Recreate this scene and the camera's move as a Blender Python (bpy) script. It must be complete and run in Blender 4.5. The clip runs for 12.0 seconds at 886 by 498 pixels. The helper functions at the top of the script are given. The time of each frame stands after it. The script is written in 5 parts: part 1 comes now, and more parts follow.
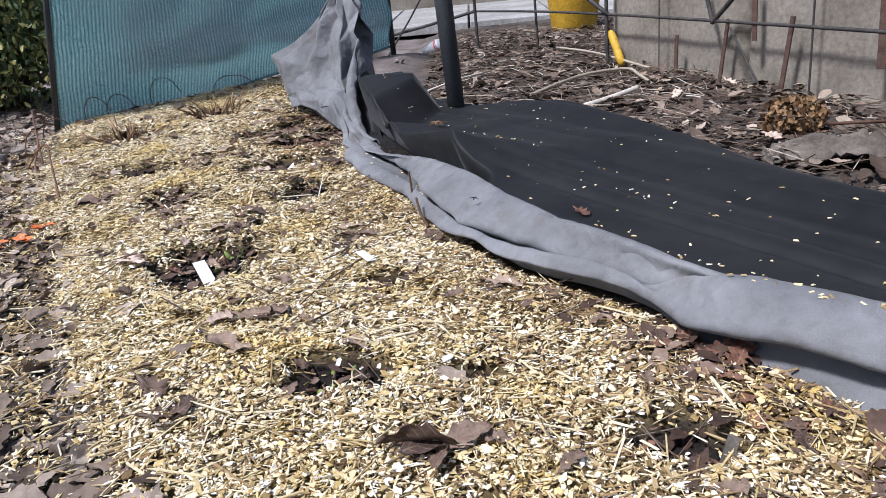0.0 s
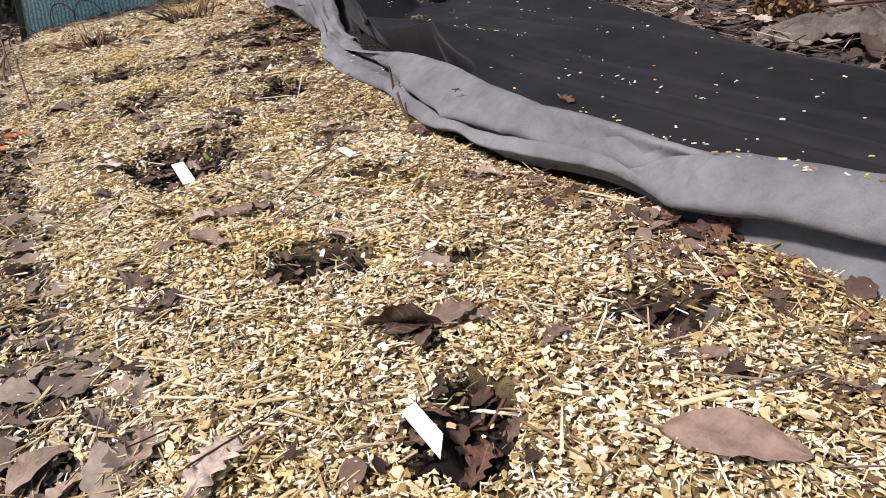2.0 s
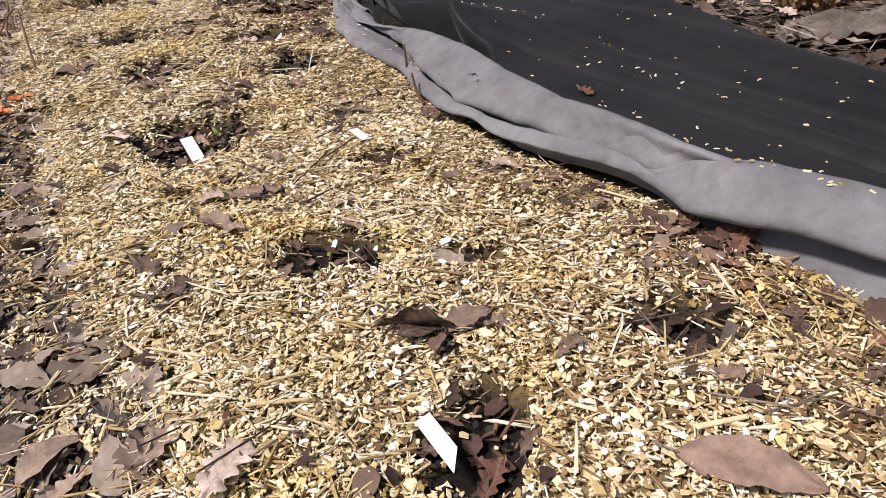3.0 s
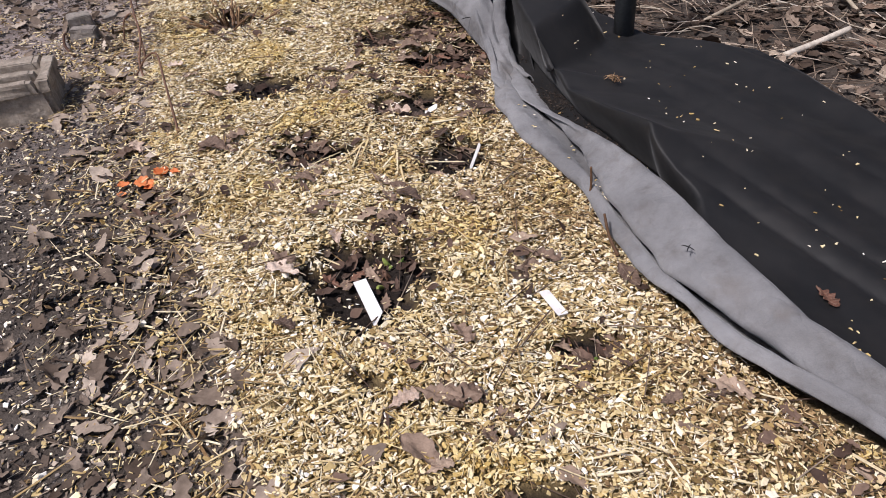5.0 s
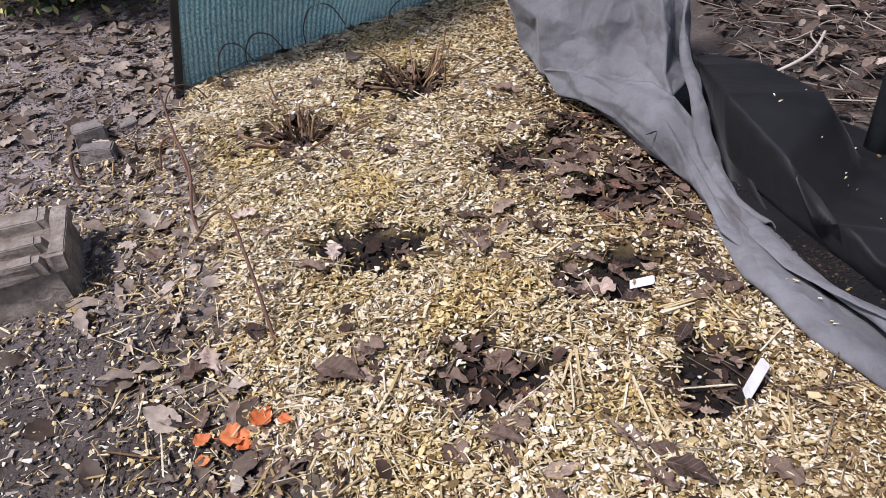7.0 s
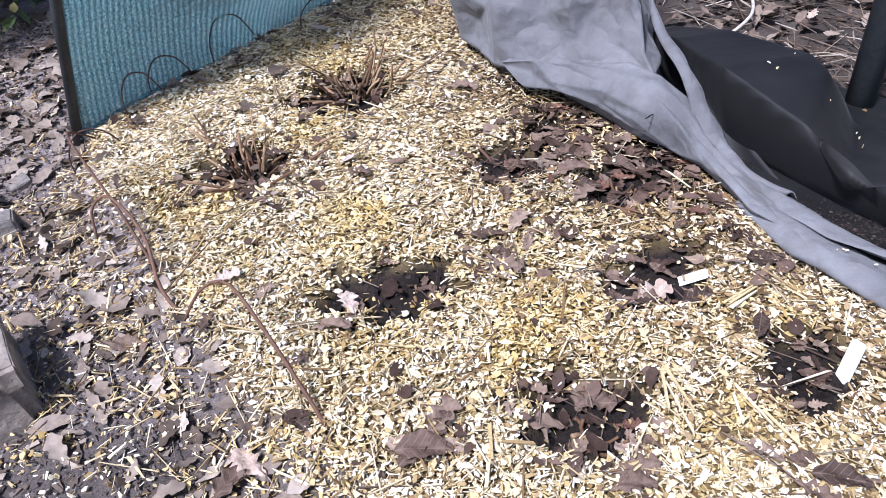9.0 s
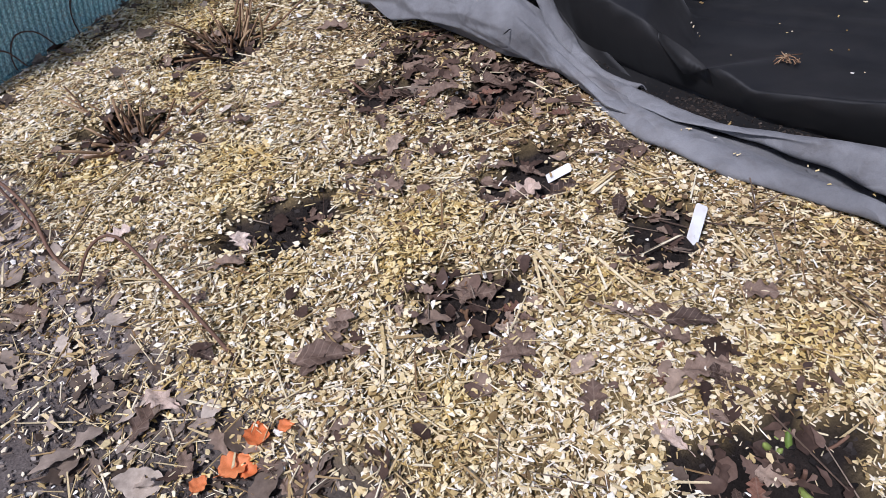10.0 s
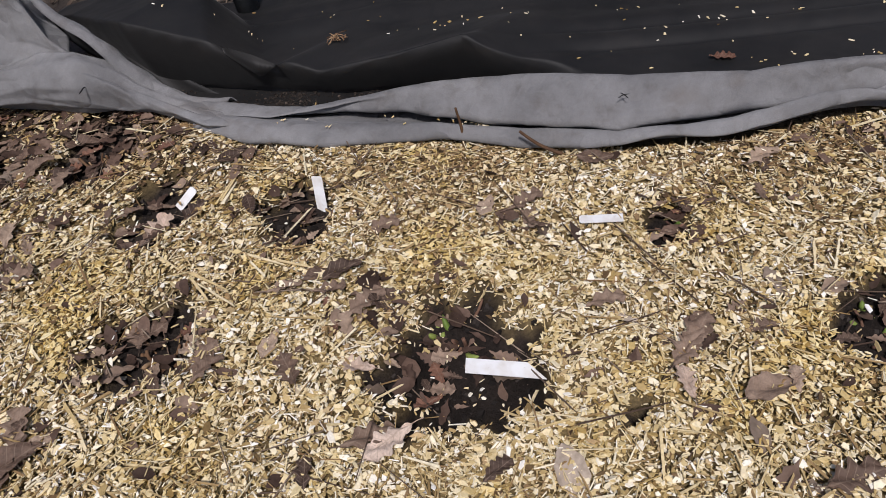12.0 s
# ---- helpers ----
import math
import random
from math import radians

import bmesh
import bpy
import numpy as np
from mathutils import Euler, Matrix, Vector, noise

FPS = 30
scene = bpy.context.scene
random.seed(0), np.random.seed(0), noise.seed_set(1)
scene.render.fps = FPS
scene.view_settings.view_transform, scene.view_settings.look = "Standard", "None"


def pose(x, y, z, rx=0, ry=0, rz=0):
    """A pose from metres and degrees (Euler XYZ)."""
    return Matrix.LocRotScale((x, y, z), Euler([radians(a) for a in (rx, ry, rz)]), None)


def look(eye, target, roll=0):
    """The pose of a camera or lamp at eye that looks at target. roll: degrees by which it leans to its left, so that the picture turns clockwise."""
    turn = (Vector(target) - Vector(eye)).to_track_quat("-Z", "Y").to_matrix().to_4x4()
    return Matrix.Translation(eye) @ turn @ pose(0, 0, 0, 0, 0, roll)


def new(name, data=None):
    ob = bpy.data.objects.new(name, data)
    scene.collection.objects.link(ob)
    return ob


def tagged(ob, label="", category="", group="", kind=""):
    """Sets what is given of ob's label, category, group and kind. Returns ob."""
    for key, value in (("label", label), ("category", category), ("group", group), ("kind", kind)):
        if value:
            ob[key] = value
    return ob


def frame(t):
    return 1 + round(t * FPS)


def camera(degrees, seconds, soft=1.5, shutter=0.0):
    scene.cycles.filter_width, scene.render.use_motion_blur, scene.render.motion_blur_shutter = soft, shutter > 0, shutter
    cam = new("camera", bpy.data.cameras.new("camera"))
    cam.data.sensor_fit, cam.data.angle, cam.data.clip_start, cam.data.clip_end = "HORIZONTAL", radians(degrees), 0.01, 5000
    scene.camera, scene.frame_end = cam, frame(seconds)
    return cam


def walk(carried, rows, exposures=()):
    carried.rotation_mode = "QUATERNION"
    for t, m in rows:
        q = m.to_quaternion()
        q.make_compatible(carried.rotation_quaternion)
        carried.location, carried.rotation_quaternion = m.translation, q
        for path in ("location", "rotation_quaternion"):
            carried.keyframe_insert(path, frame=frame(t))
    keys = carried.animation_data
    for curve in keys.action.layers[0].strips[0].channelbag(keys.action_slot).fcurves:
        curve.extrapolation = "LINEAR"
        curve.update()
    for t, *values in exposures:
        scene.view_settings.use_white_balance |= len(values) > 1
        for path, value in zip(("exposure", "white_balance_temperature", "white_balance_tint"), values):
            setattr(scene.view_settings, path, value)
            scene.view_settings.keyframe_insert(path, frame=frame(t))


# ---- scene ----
# ---- camera ----
cam = camera(63.8, 12.0, soft=0.4)
PATH = [
    (0, (0.128, -0.024, 0.539), (-0.001, 1.82, -0.225), -5.6),
    (0.5, (0.128, -0.022, 0.542), (0.008, 1.794, -0.288), -7.3),
    (1, (0.135, -0.022, 0.509), (0.041, 1.752, -0.41), -7.3),
    (1.5, (0.14, -0.028, 0.496), (0.035, 1.718, -0.474), -7.3),
    (2, (0.135, -0.031, 0.497), (0.014, 1.709, -0.482), -7.2),
    (2.5, (0.131, -0.025, 0.493), (0.009, 1.706, -0.501), -7.5),
    (2.7, (0.13, -0.013, 0.495), (0.03, 1.709, -0.518), -5.4),
    (4.3, (-0.054, 0.134, 0.839), (-0.207, 1.611, -0.5), -4.8),
    (4.5, (-0.072, 0.191, 0.838), (-0.255, 1.685, -0.479), -3.5),
    (5, (-0.147, 0.345, 0.849), (-0.403, 1.882, -0.405), -3.2),
    (5.5, (-0.269, 0.46, 0.839), (-0.509, 1.976, -0.445), -1.6),
    (6, (-0.435, 0.608, 0.843), (-0.647, 2.175, -0.382), -7.9),
    (6.5, (-0.547, 0.796, 0.827), (-0.685, 2.386, -0.379), -6.4),
    (7, (-0.639, 0.971, 0.811), (-0.825, 2.546, -0.407), -4.2),
    (7.2, (-0.671, 1.014, 0.808), (-0.833, 2.596, -0.404), -4.6),
    (8.8, (-0.918, 1.147, 0.8), (-0.737, 2.685, -0.466), -5.6),
    (9, (-0.919, 1.145, 0.8), (-0.706, 2.67, -0.477), -4.7),
    (9.5, (-0.902, 1.12, 0.799), (-0.585, 2.607, -0.5), -5.7),
    (10, (-0.87, 1.033, 0.79), (-0.501, 2.435, -0.588), -8.4),
    (10.5, (-0.847, 0.922, 0.783), (-0.299, 2.229, -0.628), -6.8),
    (11, (-0.858, 0.884, 0.794), (-0.13, 2.107, -0.612), -8.1),
    (11.5, (-0.882, 0.902, 0.81), (0.043, 1.997, -0.584), -8.4),
    (12, (-0.873, 0.888, 0.806), (0.167, 1.844, -0.609), -9.8),
]
EXPOSURES = [(0.0, 0.31, 5500, 14), (0.5, 0.25, 5750, 17), (1.0, 0.13, 6050, 19), (1.5, 0.18, 6050, 19), (2.5, 0.17, 6250, 19), (4.5, -0.11, 6150, 18), (5.5, 0.12, 6000, 18), (6.0, -0.05, 6100, 20), (6.5, 0.05, 5850, 20), (7.0, -0.05, 5700, 20),
             (7.2, -0.04, 5650, 20), (8.8, 0.50, 5200, 20), (9.0, 0.47, 5230, 20), (9.5, -0.13, 5320, 23), (10.0, -0.12, 5450, 19), (10.5, 0.01, 5480, 20), (11.0, -0.25, 5580, 20), (11.5, -0.13, 5750, 17), (12.0, -0.43, 6050, 16)]
walk(cam, [(t, look(eye, target, roll)) for t, eye, target, roll in PATH], EXPOSURES)

# ---- world and sun: a bright, thinly clouded day ----
SUN_AZ, SUN_EL = -127.0, 58.0      # compass-like: degrees from +y towards +x, and height
world = bpy.data.worlds.new("sky")
scene.world = world
world.use_nodes = True
wn = world.node_tree.nodes
sky = wn.new("ShaderNodeTexSky")
sky.sky_type = "NISHITA"
sky.sun_disc = False
sky.sun_elevation, sky.sun_rotation = radians(SUN_EL), radians(SUN_AZ)
sky.air_density, sky.dust_density, sky.ozone_density = 1.0, 3.0, 1.0
wn["Background"].inputs["Strength"].default_value = 0.079
world.node_tree.links.new(sky.outputs[0], wn["Background"].inputs["Color"])
sun = new("sun", bpy.data.lights.new("sun", "SUN"))
sun.data.energy, sun.data.angle, sun.data.color = 4.05, radians(8.0), (1.0, 0.95, 0.88)
az, el = radians(SUN_AZ), radians(SUN_EL)
sun.matrix_world = look((math.sin(az) * math.cos(el) * 20, math.cos(az) * math.cos(el) * 20, math.sin(el) * 20), (0, 0, 0))


# ---- materials ----
def material(name, rough=0.7, metal=0.0, spec=0.3):
    m = bpy.data.materials.new(name)
    m.use_nodes = True
    b = m.node_tree.nodes["Principled BSDF"]
    b.inputs["Roughness"].default_value = rough
    b.inputs["Metallic"].default_value = metal
    b.inputs["Specular IOR Level"].default_value = spec
    return m, m.node_tree.nodes, m.node_tree.links, b


def ramp(nodes, stops):
    r = nodes.new("ShaderNodeValToRGB")
    e = r.color_ramp.elements
    e[0].position, e[0].color = stops[0][0], (*stops[0][1], 1)
    e[1].position, e[1].color = stops[-1][0], (*stops[-1][1], 1)
    for p, c in stops[1:-1]:
        k = e.new(p)
        k.color = (*c, 1)
    return r


def noise_node(nodes, links, scale, detail=4.0, rough=0.6, space="Object"):
    co = nodes.new("ShaderNodeTexCoord")
    n = nodes.new("ShaderNodeTexNoise")
    n.inputs["Scale"].default_value, n.inputs["Detail"].default_value, n.inputs["Roughness"].default_value = scale, detail, rough
    links.new(co.outputs[space], n.inputs["Vector"])
    return n


def mix(nodes, links, a, b, fac, mode="MIX"):
    m = nodes.new("ShaderNodeMix")
    m.data_type, m.blend_type = "RGBA", mode
    for socket, value in ((m.inputs[0], fac), (m.inputs[6], a), (m.inputs[7], b)):
        if hasattr(value, "is_linked"):
            links.new(value, socket)
        elif isinstance(value, tuple):
            socket.default_value = (*value, 1)
        else:
            socket.default_value = value
    return m.outputs[2]


def bump(nodes, links, bsdf, height, strength, distance):
    b = nodes.new("ShaderNodeBump")
    b.inputs["Strength"].default_value, b.inputs["Distance"].default_value = strength, distance
    links.new(height, b.inputs["Height"])
    links.new(b.outputs[0], bsdf.inputs["Normal"])


def noisy(name, dark, light, scale, fine, rough=0.8, strength=0.5, distance=0.003, spec=0.2, metal=0.0, low=0.35, high=0.65):
    """A surface whose colour wanders between two tones at two scales, with a fine relief."""
    m, n, l, b = material(name, rough, metal, spec)
    big, small = noise_node(n, l, scale), noise_node(n, l, fine, 6.0, 0.7)
    r1, r2 = ramp(n, [(low, dark), (high, light)]), ramp(n, [(0.3, (0.55, 0.55, 0.55)), (0.7, (1.25, 1.22, 1.2))])
    l.new(big.outputs["Fac"], r1.inputs[0])
    l.new(small.outputs["Fac"], r2.inputs[0])
    l.new(mix(n, l, r1.outputs[0], r2.outputs[0], 0.8, "MULTIPLY"), b.inputs["Base Color"])
    bump(n, l, b, small.outputs["Fac"], strength, distance)
    return m


def island(name, stops, fine, rough=0.75, spec=0.2, strength=0.3, distance=0.001, per_object=False, damp=None, grain=0.75):
    """Loose pieces, each in a tone of its own, with a grain."""
    m, n, l, b = material(name, rough, 0.0, spec)
    src = n.new("ShaderNodeObjectInfo").outputs["Random"] if per_object else n.new("ShaderNodeNewGeometry").outputs["Random Per Island"]
    r = ramp(n, stops)
    l.new(src, r.inputs[0])
    small = noise_node(n, l, fine, 4.0, 0.65)
    r2 = ramp(n, [(0.3, (0.62, 0.60, 0.58)), (0.7, (1.2, 1.2, 1.2))])
    l.new(small.outputs["Fac"], r2.inputs[0])
    col = mix(n, l, r.outputs[0], r2.outputs[0], grain, "MULTIPLY")
    if damp:
        patch = noise_node(n, l, 5.0, 5.0, 0.6)
        r3 = ramp(n, [(0.36, damp[0]), (0.5, (1.0, 1.0, 1.0)), (0.64, damp[1])])
        l.new(patch.outputs["Fac"], r3.inputs[0])
        col = mix(n, l, col, r3.outputs[0], 1.0, "MULTIPLY")
    l.new(col, b.inputs["Base Color"])
    bump(n, l, b, small.outputs["Fac"], strength, distance)
    return m


def soil_material():
    """Trodden grey-brown earth on the path, black compost where the ground is marked as such."""
    m, n, l, b = material("soil", 0.92, 0.0, 0.15)
    big, small = noise_node(n, l, 7.0), noise_node(n, l, 170.0, 6.0, 0.7)
    r1, r2 = ramp(n, [(0.35, (0.058, 0.047, 0.039)), (0.65, (0.140, 0.117, 0.098))]), ramp(n, [(0.35, (0.014, 0.011, 0.009)), (0.65, (0.040, 0.031, 0.026))])
    l.new(big.outputs["Fac"], r1.inputs[0])
    l.new(big.outputs["Fac"], r2.inputs[0])
    kind, cover = n.new("ShaderNodeAttribute"), n.new("ShaderNodeAttribute")
    kind.attribute_name, cover.attribute_name = "compost", "fines"
    r3 = ramp(n, [(0.3, (0.5, 0.5, 0.5)), (0.7, (1.3, 1.27, 1.25))])
    l.new(small.outputs["Fac"], r3.inputs[0])
    r4 = ramp(n, [(0.35, (0.150, 0.105, 0.045)), (0.65, (0.34, 0.255, 0.120))])
    l.new(big.outputs["Fac"], r4.inputs[0])
    dry = n.new("ShaderNodeAttribute")
    dry.attribute_name = "dry"
    r5 = ramp(n, [(0.3, (0.20, 0.165, 0.15)), (0.7, (0.42, 0.36, 0.33))])
    l.new(big.outputs["Fac"], r5.inputs[0])
    bare = mix(n, l, r1.outputs[0], r5.outputs[0], dry.outputs["Fac"])
    both = mix(n, l, bare, r4.outputs[0], cover.outputs["Fac"])
    both = mix(n, l, both, r2.outputs[0], kind.outputs["Fac"])
    l.new(mix(n, l, both, r3.outputs[0], 0.85, "MULTIPLY"), b.inputs["Base Color"])
    bump(n, l, b, small.outputs["Fac"], 0.9, 0.006)
    return m


SOIL = soil_material()
CRUMB = island("soil_crumb", [(0.0, (0.009, 0.007, 0.006)), (0.6, (0.026, 0.021, 0.018)), (0.93, (0.060, 0.049, 0.042)), (1.0, (0.20, 0.16, 0.12))], 400.0, 0.85)
PATHCRUMB = island("path_crumb", [(0.0, (0.045, 0.036, 0.030)), (0.6, (0.135, 0.112, 0.097)), (0.92, (0.30, 0.26, 0.23)), (1.0, (0.62, 0.55, 0.46))], 400.0, 0.9)
DUST = island("brown_dust", [(0.0, (0.018, 0.014, 0.012)), (0.85, (0.048, 0.038, 0.031)), (1.0, (0.13, 0.10, 0.08))], 400.0, 0.9)
CHIP = island("wood_chip", [(0.0, (0.13, 0.082, 0.036)), (0.06, (0.34, 0.235, 0.090)), (0.22, (0.57, 0.430, 0.190)), (0.50, (0.78, 0.645, 0.375)), (0.80, (0.90, 0.800, 0.570)), (1.0, (0.97, 0.935, 0.84))], 260.0, 0.6, 0.3,
              damp=((0.94, 0.86, 0.60), (1.06, 1.06, 1.10)), grain=0.45)
OLD_CHIP = island("weathered_chip", [(0.0, (0.05, 0.030, 0.016)), (0.25, (0.17, 0.105, 0.048)), (0.6, (0.38, 0.25, 0.115)), (0.85, (0.60, 0.45, 0.24)), (1.0, (0.80, 0.68, 0.46))], 260.0, 0.7, 0.3, grain=0.6)
STRAW = island("straw", [(0.0, (0.22, 0.13, 0.06)), (0.35, (0.46, 0.33, 0.15)), (0.7, (0.70, 0.57, 0.32)), (1.0, (0.86, 0.77, 0.55))], 120.0, 0.65)
SPLINTER = island("split_wood", [(0.0, (0.58, 0.43, 0.19)), (0.5, (0.78, 0.63, 0.36)), (1.0, (0.88, 0.78, 0.55))], 60.0, 0.6, 0.3, per_object=True)
LITTER = island("dead_leaf_litter", [(0.0, (0.08, 0.056, 0.040)), (0.5, (0.205, 0.155, 0.116)), (0.85, (0.34, 0.272, 0.212)), (1.0, (0.56, 0.47, 0.375))], 90.0, 0.7)
# Darker copy of LITTER: the wall's shade on the bank, put into the colour.
BANK = island("shaded_leaf_litter", [(0.0, (0.040, 0.027, 0.019)), (0.5, (0.105, 0.074, 0.055)), (0.82, (0.22, 0.163, 0.122)), (1.0, (0.52, 0.42, 0.32))], 90.0, 0.75)
def leaf_material(name, stops):
    """Dead leaves: a tone for each, blotches, a pale rib with side veins."""
    m, n, l, b = material(name, 0.62, 0.0, 0.3)
    r = ramp(n, stops)
    l.new(n.new("ShaderNodeObjectInfo").outputs["Random"], r.inputs[0])
    blot, co, sep = noise_node(n, l, 7.0, 6.0, 0.7), n.new("ShaderNodeTexCoord"), n.new("ShaderNodeSeparateXYZ")
    l.new(co.outputs["Object"], sep.inputs[0])

    def calc(kind, a, c, d=0.0):
        k = n.new("ShaderNodeMath")
        k.operation = kind
        for i, v in enumerate((a, c, d)):
            if hasattr(v, "is_linked"):
                l.new(v, k.inputs[i])
            else:
                k.inputs[i].default_value = v
        return k.outputs[0]
    side = calc("ABSOLUTE", sep.outputs[1], 0.0)
    vein = calc("SINE", calc("MULTIPLY", calc("MULTIPLY_ADD", side, -0.8, sep.outputs[0]), 46.0), 0.0)
    rib = calc("MAXIMUM", calc("GREATER_THAN", vein, 0.93), calc("LESS_THAN", side, 0.012))
    r2 = ramp(n, [(0.3, (0.55, 0.52, 0.50)), (0.7, (1.25, 1.25, 1.25))])
    l.new(blot.outputs["Fac"], r2.inputs[0])
    col = mix(n, l, r.outputs[0], r2.outputs[0], 0.85, "MULTIPLY")
    l.new(mix(n, l, col, (0.30, 0.22, 0.16), calc("MULTIPLY", rib, 0.35)), b.inputs["Base Color"])
    bump(n, l, b, calc("ADD", calc("MULTIPLY", rib, 0.4), blot.outputs["Fac"]), 0.45, 0.006)
    return m


DRIFT = island("purple_leaf_litter", [(0.0, (0.040, 0.024, 0.017)), (0.5, (0.100, 0.062, 0.045)), (0.85, (0.18, 0.118, 0.086)), (1.0, (0.34, 0.25, 0.18))], 90.0, 0.7)
LEAF = leaf_material("dead_leaf", [(0.0, (0.055, 0.034, 0.024)), (0.45, (0.145, 0.094, 0.066)), (0.8, (0.250, 0.175, 0.125)), (1.0, (0.44, 0.33, 0.24))])
RUSSET = leaf_material("russet_leaf", [(0.0, (0.12, 0.055, 0.035)), (1.0, (0.25, 0.125, 0.078))])
ORANGE = island("orange_leaf", [(0.0, (0.70, 0.19, 0.055)), (1.0, (0.80, 0.30, 0.11))], 60.0, 0.55, 0.3, per_object=True)
TWIG = island("twig", [(0.0, (0.07, 0.045, 0.033)), (0.6, (0.17, 0.12, 0.085)), (1.0, (0.34, 0.27, 0.20))], 60.0, 0.75)
BANK_TWIG = island("bleached_twig", [(0.0, (0.07, 0.048, 0.035)), (0.5, (0.19, 0.14, 0.10)), (0.85, (0.36, 0.28, 0.21)), (1.0, (0.60, 0.52, 0.42))], 60.0, 0.75)
PALE = island("pale_stalk", [(0.0, (0.42, 0.35, 0.26)), (1.0, (0.70, 0.64, 0.55))], 60.0, 0.7, per_object=True)
BARK = island("dark_stem", [(0.0, (0.085, 0.045, 0.032)), (1.0, (0.20, 0.115, 0.075))], 90.0, 0.7, per_object=True)
STUB = island("cut_stem", [(0.0, (0.10, 0.055, 0.030)), (0.6, (0.24, 0.14, 0.075)), (1.0, (0.46, 0.32, 0.18))], 90.0, 0.75, per_object=True)
GREEN = island("green_shoot", [(0.0, (0.10, 0.17, 0.03)), (1.0, (0.30, 0.36, 0.09))], 90.0, 0.5, per_object=True)



def black_cloth():
    """The fabric's upper face: matt black weave, dusted brown in places, with faint soft wrinkles."""
    m, n, l, b = material("black_fabric", 0.62, 0.0, 0.32)
    big, mid, small = noise_node(n, l, 3.2, 4.0, 0.6), noise_node(n, l, 20.0, 5.0, 0.65), noise_node(n, l, 900.0, 3.0, 0.7)
    r1 = ramp(n, [(0.38, (0.0058, 0.0058, 0.0061)), (0.60, (0.0140, 0.0134, 0.0132))])
    l.new(big.outputs["Fac"], r1.inputs[0])
    r2 = ramp(n, [(0.46, (0.0, 0.0, 0.0)), (0.74, (0.22, 0.22, 0.22))])
    l.new(mid.outputs["Fac"], r2.inputs[0])
    dusty = mix(n, l, r1.outputs[0], (0.036, 0.030, 0.026), r2.outputs[0])
    b.inputs["Sheen Weight"].default_value, b.inputs["Sheen Roughness"].default_value = 0.07, 0.35
    r3 = ramp(n, [(0.3, (0.65, 0.65, 0.65)), (0.7, (1.25, 1.25, 1.25))])
    l.new(small.outputs["Fac"], r3.inputs[0])
    l.new(mix(n, l, dusty, r3.outputs[0], 0.8, "MULTIPLY"), b.inputs["Base Color"])
    bump(n, l, b, big.outputs["Fac"], 0.35, 0.03)
    return m


DARK_CLOTH = black_cloth()


def grey_cloth():
    """The fabric's underside: grey felt with pale dust, brown smears, a fine nap and creases."""
    m, n, l, b = material("grey_fabric", 0.82, 0.0, 0.2)
    b.inputs["Sheen Weight"].default_value, b.inputs["Sheen Roughness"].default_value = 0.15, 0.4
    big, mid, small = noise_node(n, l, 5.0, 5.0, 0.6), noise_node(n, l, 24.0, 6.0, 0.7), noise_node(n, l, 700.0, 3.0, 0.7)
    r1 = ramp(n, [(0.36, (0.150, 0.147, 0.147)), (0.62, (0.228, 0.224, 0.223))])
    l.new(big.outputs["Fac"], r1.inputs[0])
    r2 = ramp(n, [(0.32, (0.78, 0.75, 0.72)), (0.47, (1.0, 1.0, 1.0)), (0.68, (1.14, 1.15, 1.16))])
    l.new(mid.outputs["Fac"], r2.inputs[0])
    r3 = ramp(n, [(0.3, (0.72, 0.72, 0.72)), (0.7, (1.18, 1.18, 1.18))])
    l.new(small.outputs["Fac"], r3.inputs[0])
    stain = noise_node(n, l, 9.0, 3.0, 0.5)
    r4 = ramp(n, [(0.60, (0.0, 0.0, 0.0)), (0.74, (0.45, 0.45, 0.45))])
    l.new(stain.outputs["Fac"], r4.inputs[0])
    col = mix(n, l, mix(n, l, r1.outputs[0], r2.outputs[0], 0.85, "MULTIPLY"), r3.outputs[0], 0.8, "MULTIPLY")
    l.new(mix(n, l, col, (0.115, 0.092, 0.074), r4.outputs[0]), b.inputs["Base Color"])
    crease = noise_node(n, l, 11.0, 2.0, 0.5)
    fold = n.new("ShaderNodeMath")
    fold.operation = "PINGPONG"
    l.new(crease.outputs["Fac"], fold.inputs[0])
    fold.inputs[1].default_value = 0.13
    both = n.new("ShaderNodeMath")
    both.operation = "MULTIPLY_ADD"
    l.new(mid.outputs["Fac"], both.inputs[0])
    both.inputs[1].default_value = 0.12
    l.new(fold.outputs[0], both.inputs[2])
    bump(n, l, b, both.outputs[0], 0.75, 0.035)
    return m


GREY_CLOTH = grey_cloth()
CONCRETE = noisy("concrete", (0.205, 0.178, 0.138), (0.35, 0.312, 0.255), 4.0, 60.0, 0.9, 0.5, 0.004)
BLOCK = noisy("weathered_concrete", (0.22, 0.182, 0.142), (0.44, 0.38, 0.31), 14.0, 90.0, 0.95, 0.8, 0.005)
STONE = noisy("stone", (0.20, 0.175, 0.15), (0.36, 0.325, 0.285), 18.0, 120.0, 0.9, 0.6, 0.004)
PAVING = noisy("paving", (0.30, 0.285, 0.26), (0.44, 0.425, 0.40), 2.0, 40.0, 0.9, 0.4, 0.004)
STEEL = noisy("painted_steel", (0.030, 0.034, 0.036), (0.055, 0.060, 0.062), 12.0, 120.0, 0.55, 0.2, 0.001, 0.4)
RUST = noisy("rusty_steel", (0.075, 0.045, 0.035), (0.16, 0.10, 0.075), 30.0, 200.0, 0.85, 0.5, 0.001)
WIRE = noisy("fence_wire", (0.055, 0.05, 0.048), (0.11, 0.10, 0.09), 30.0, 200.0, 0.7, 0.3, 0.001, 0.3, 0.3)
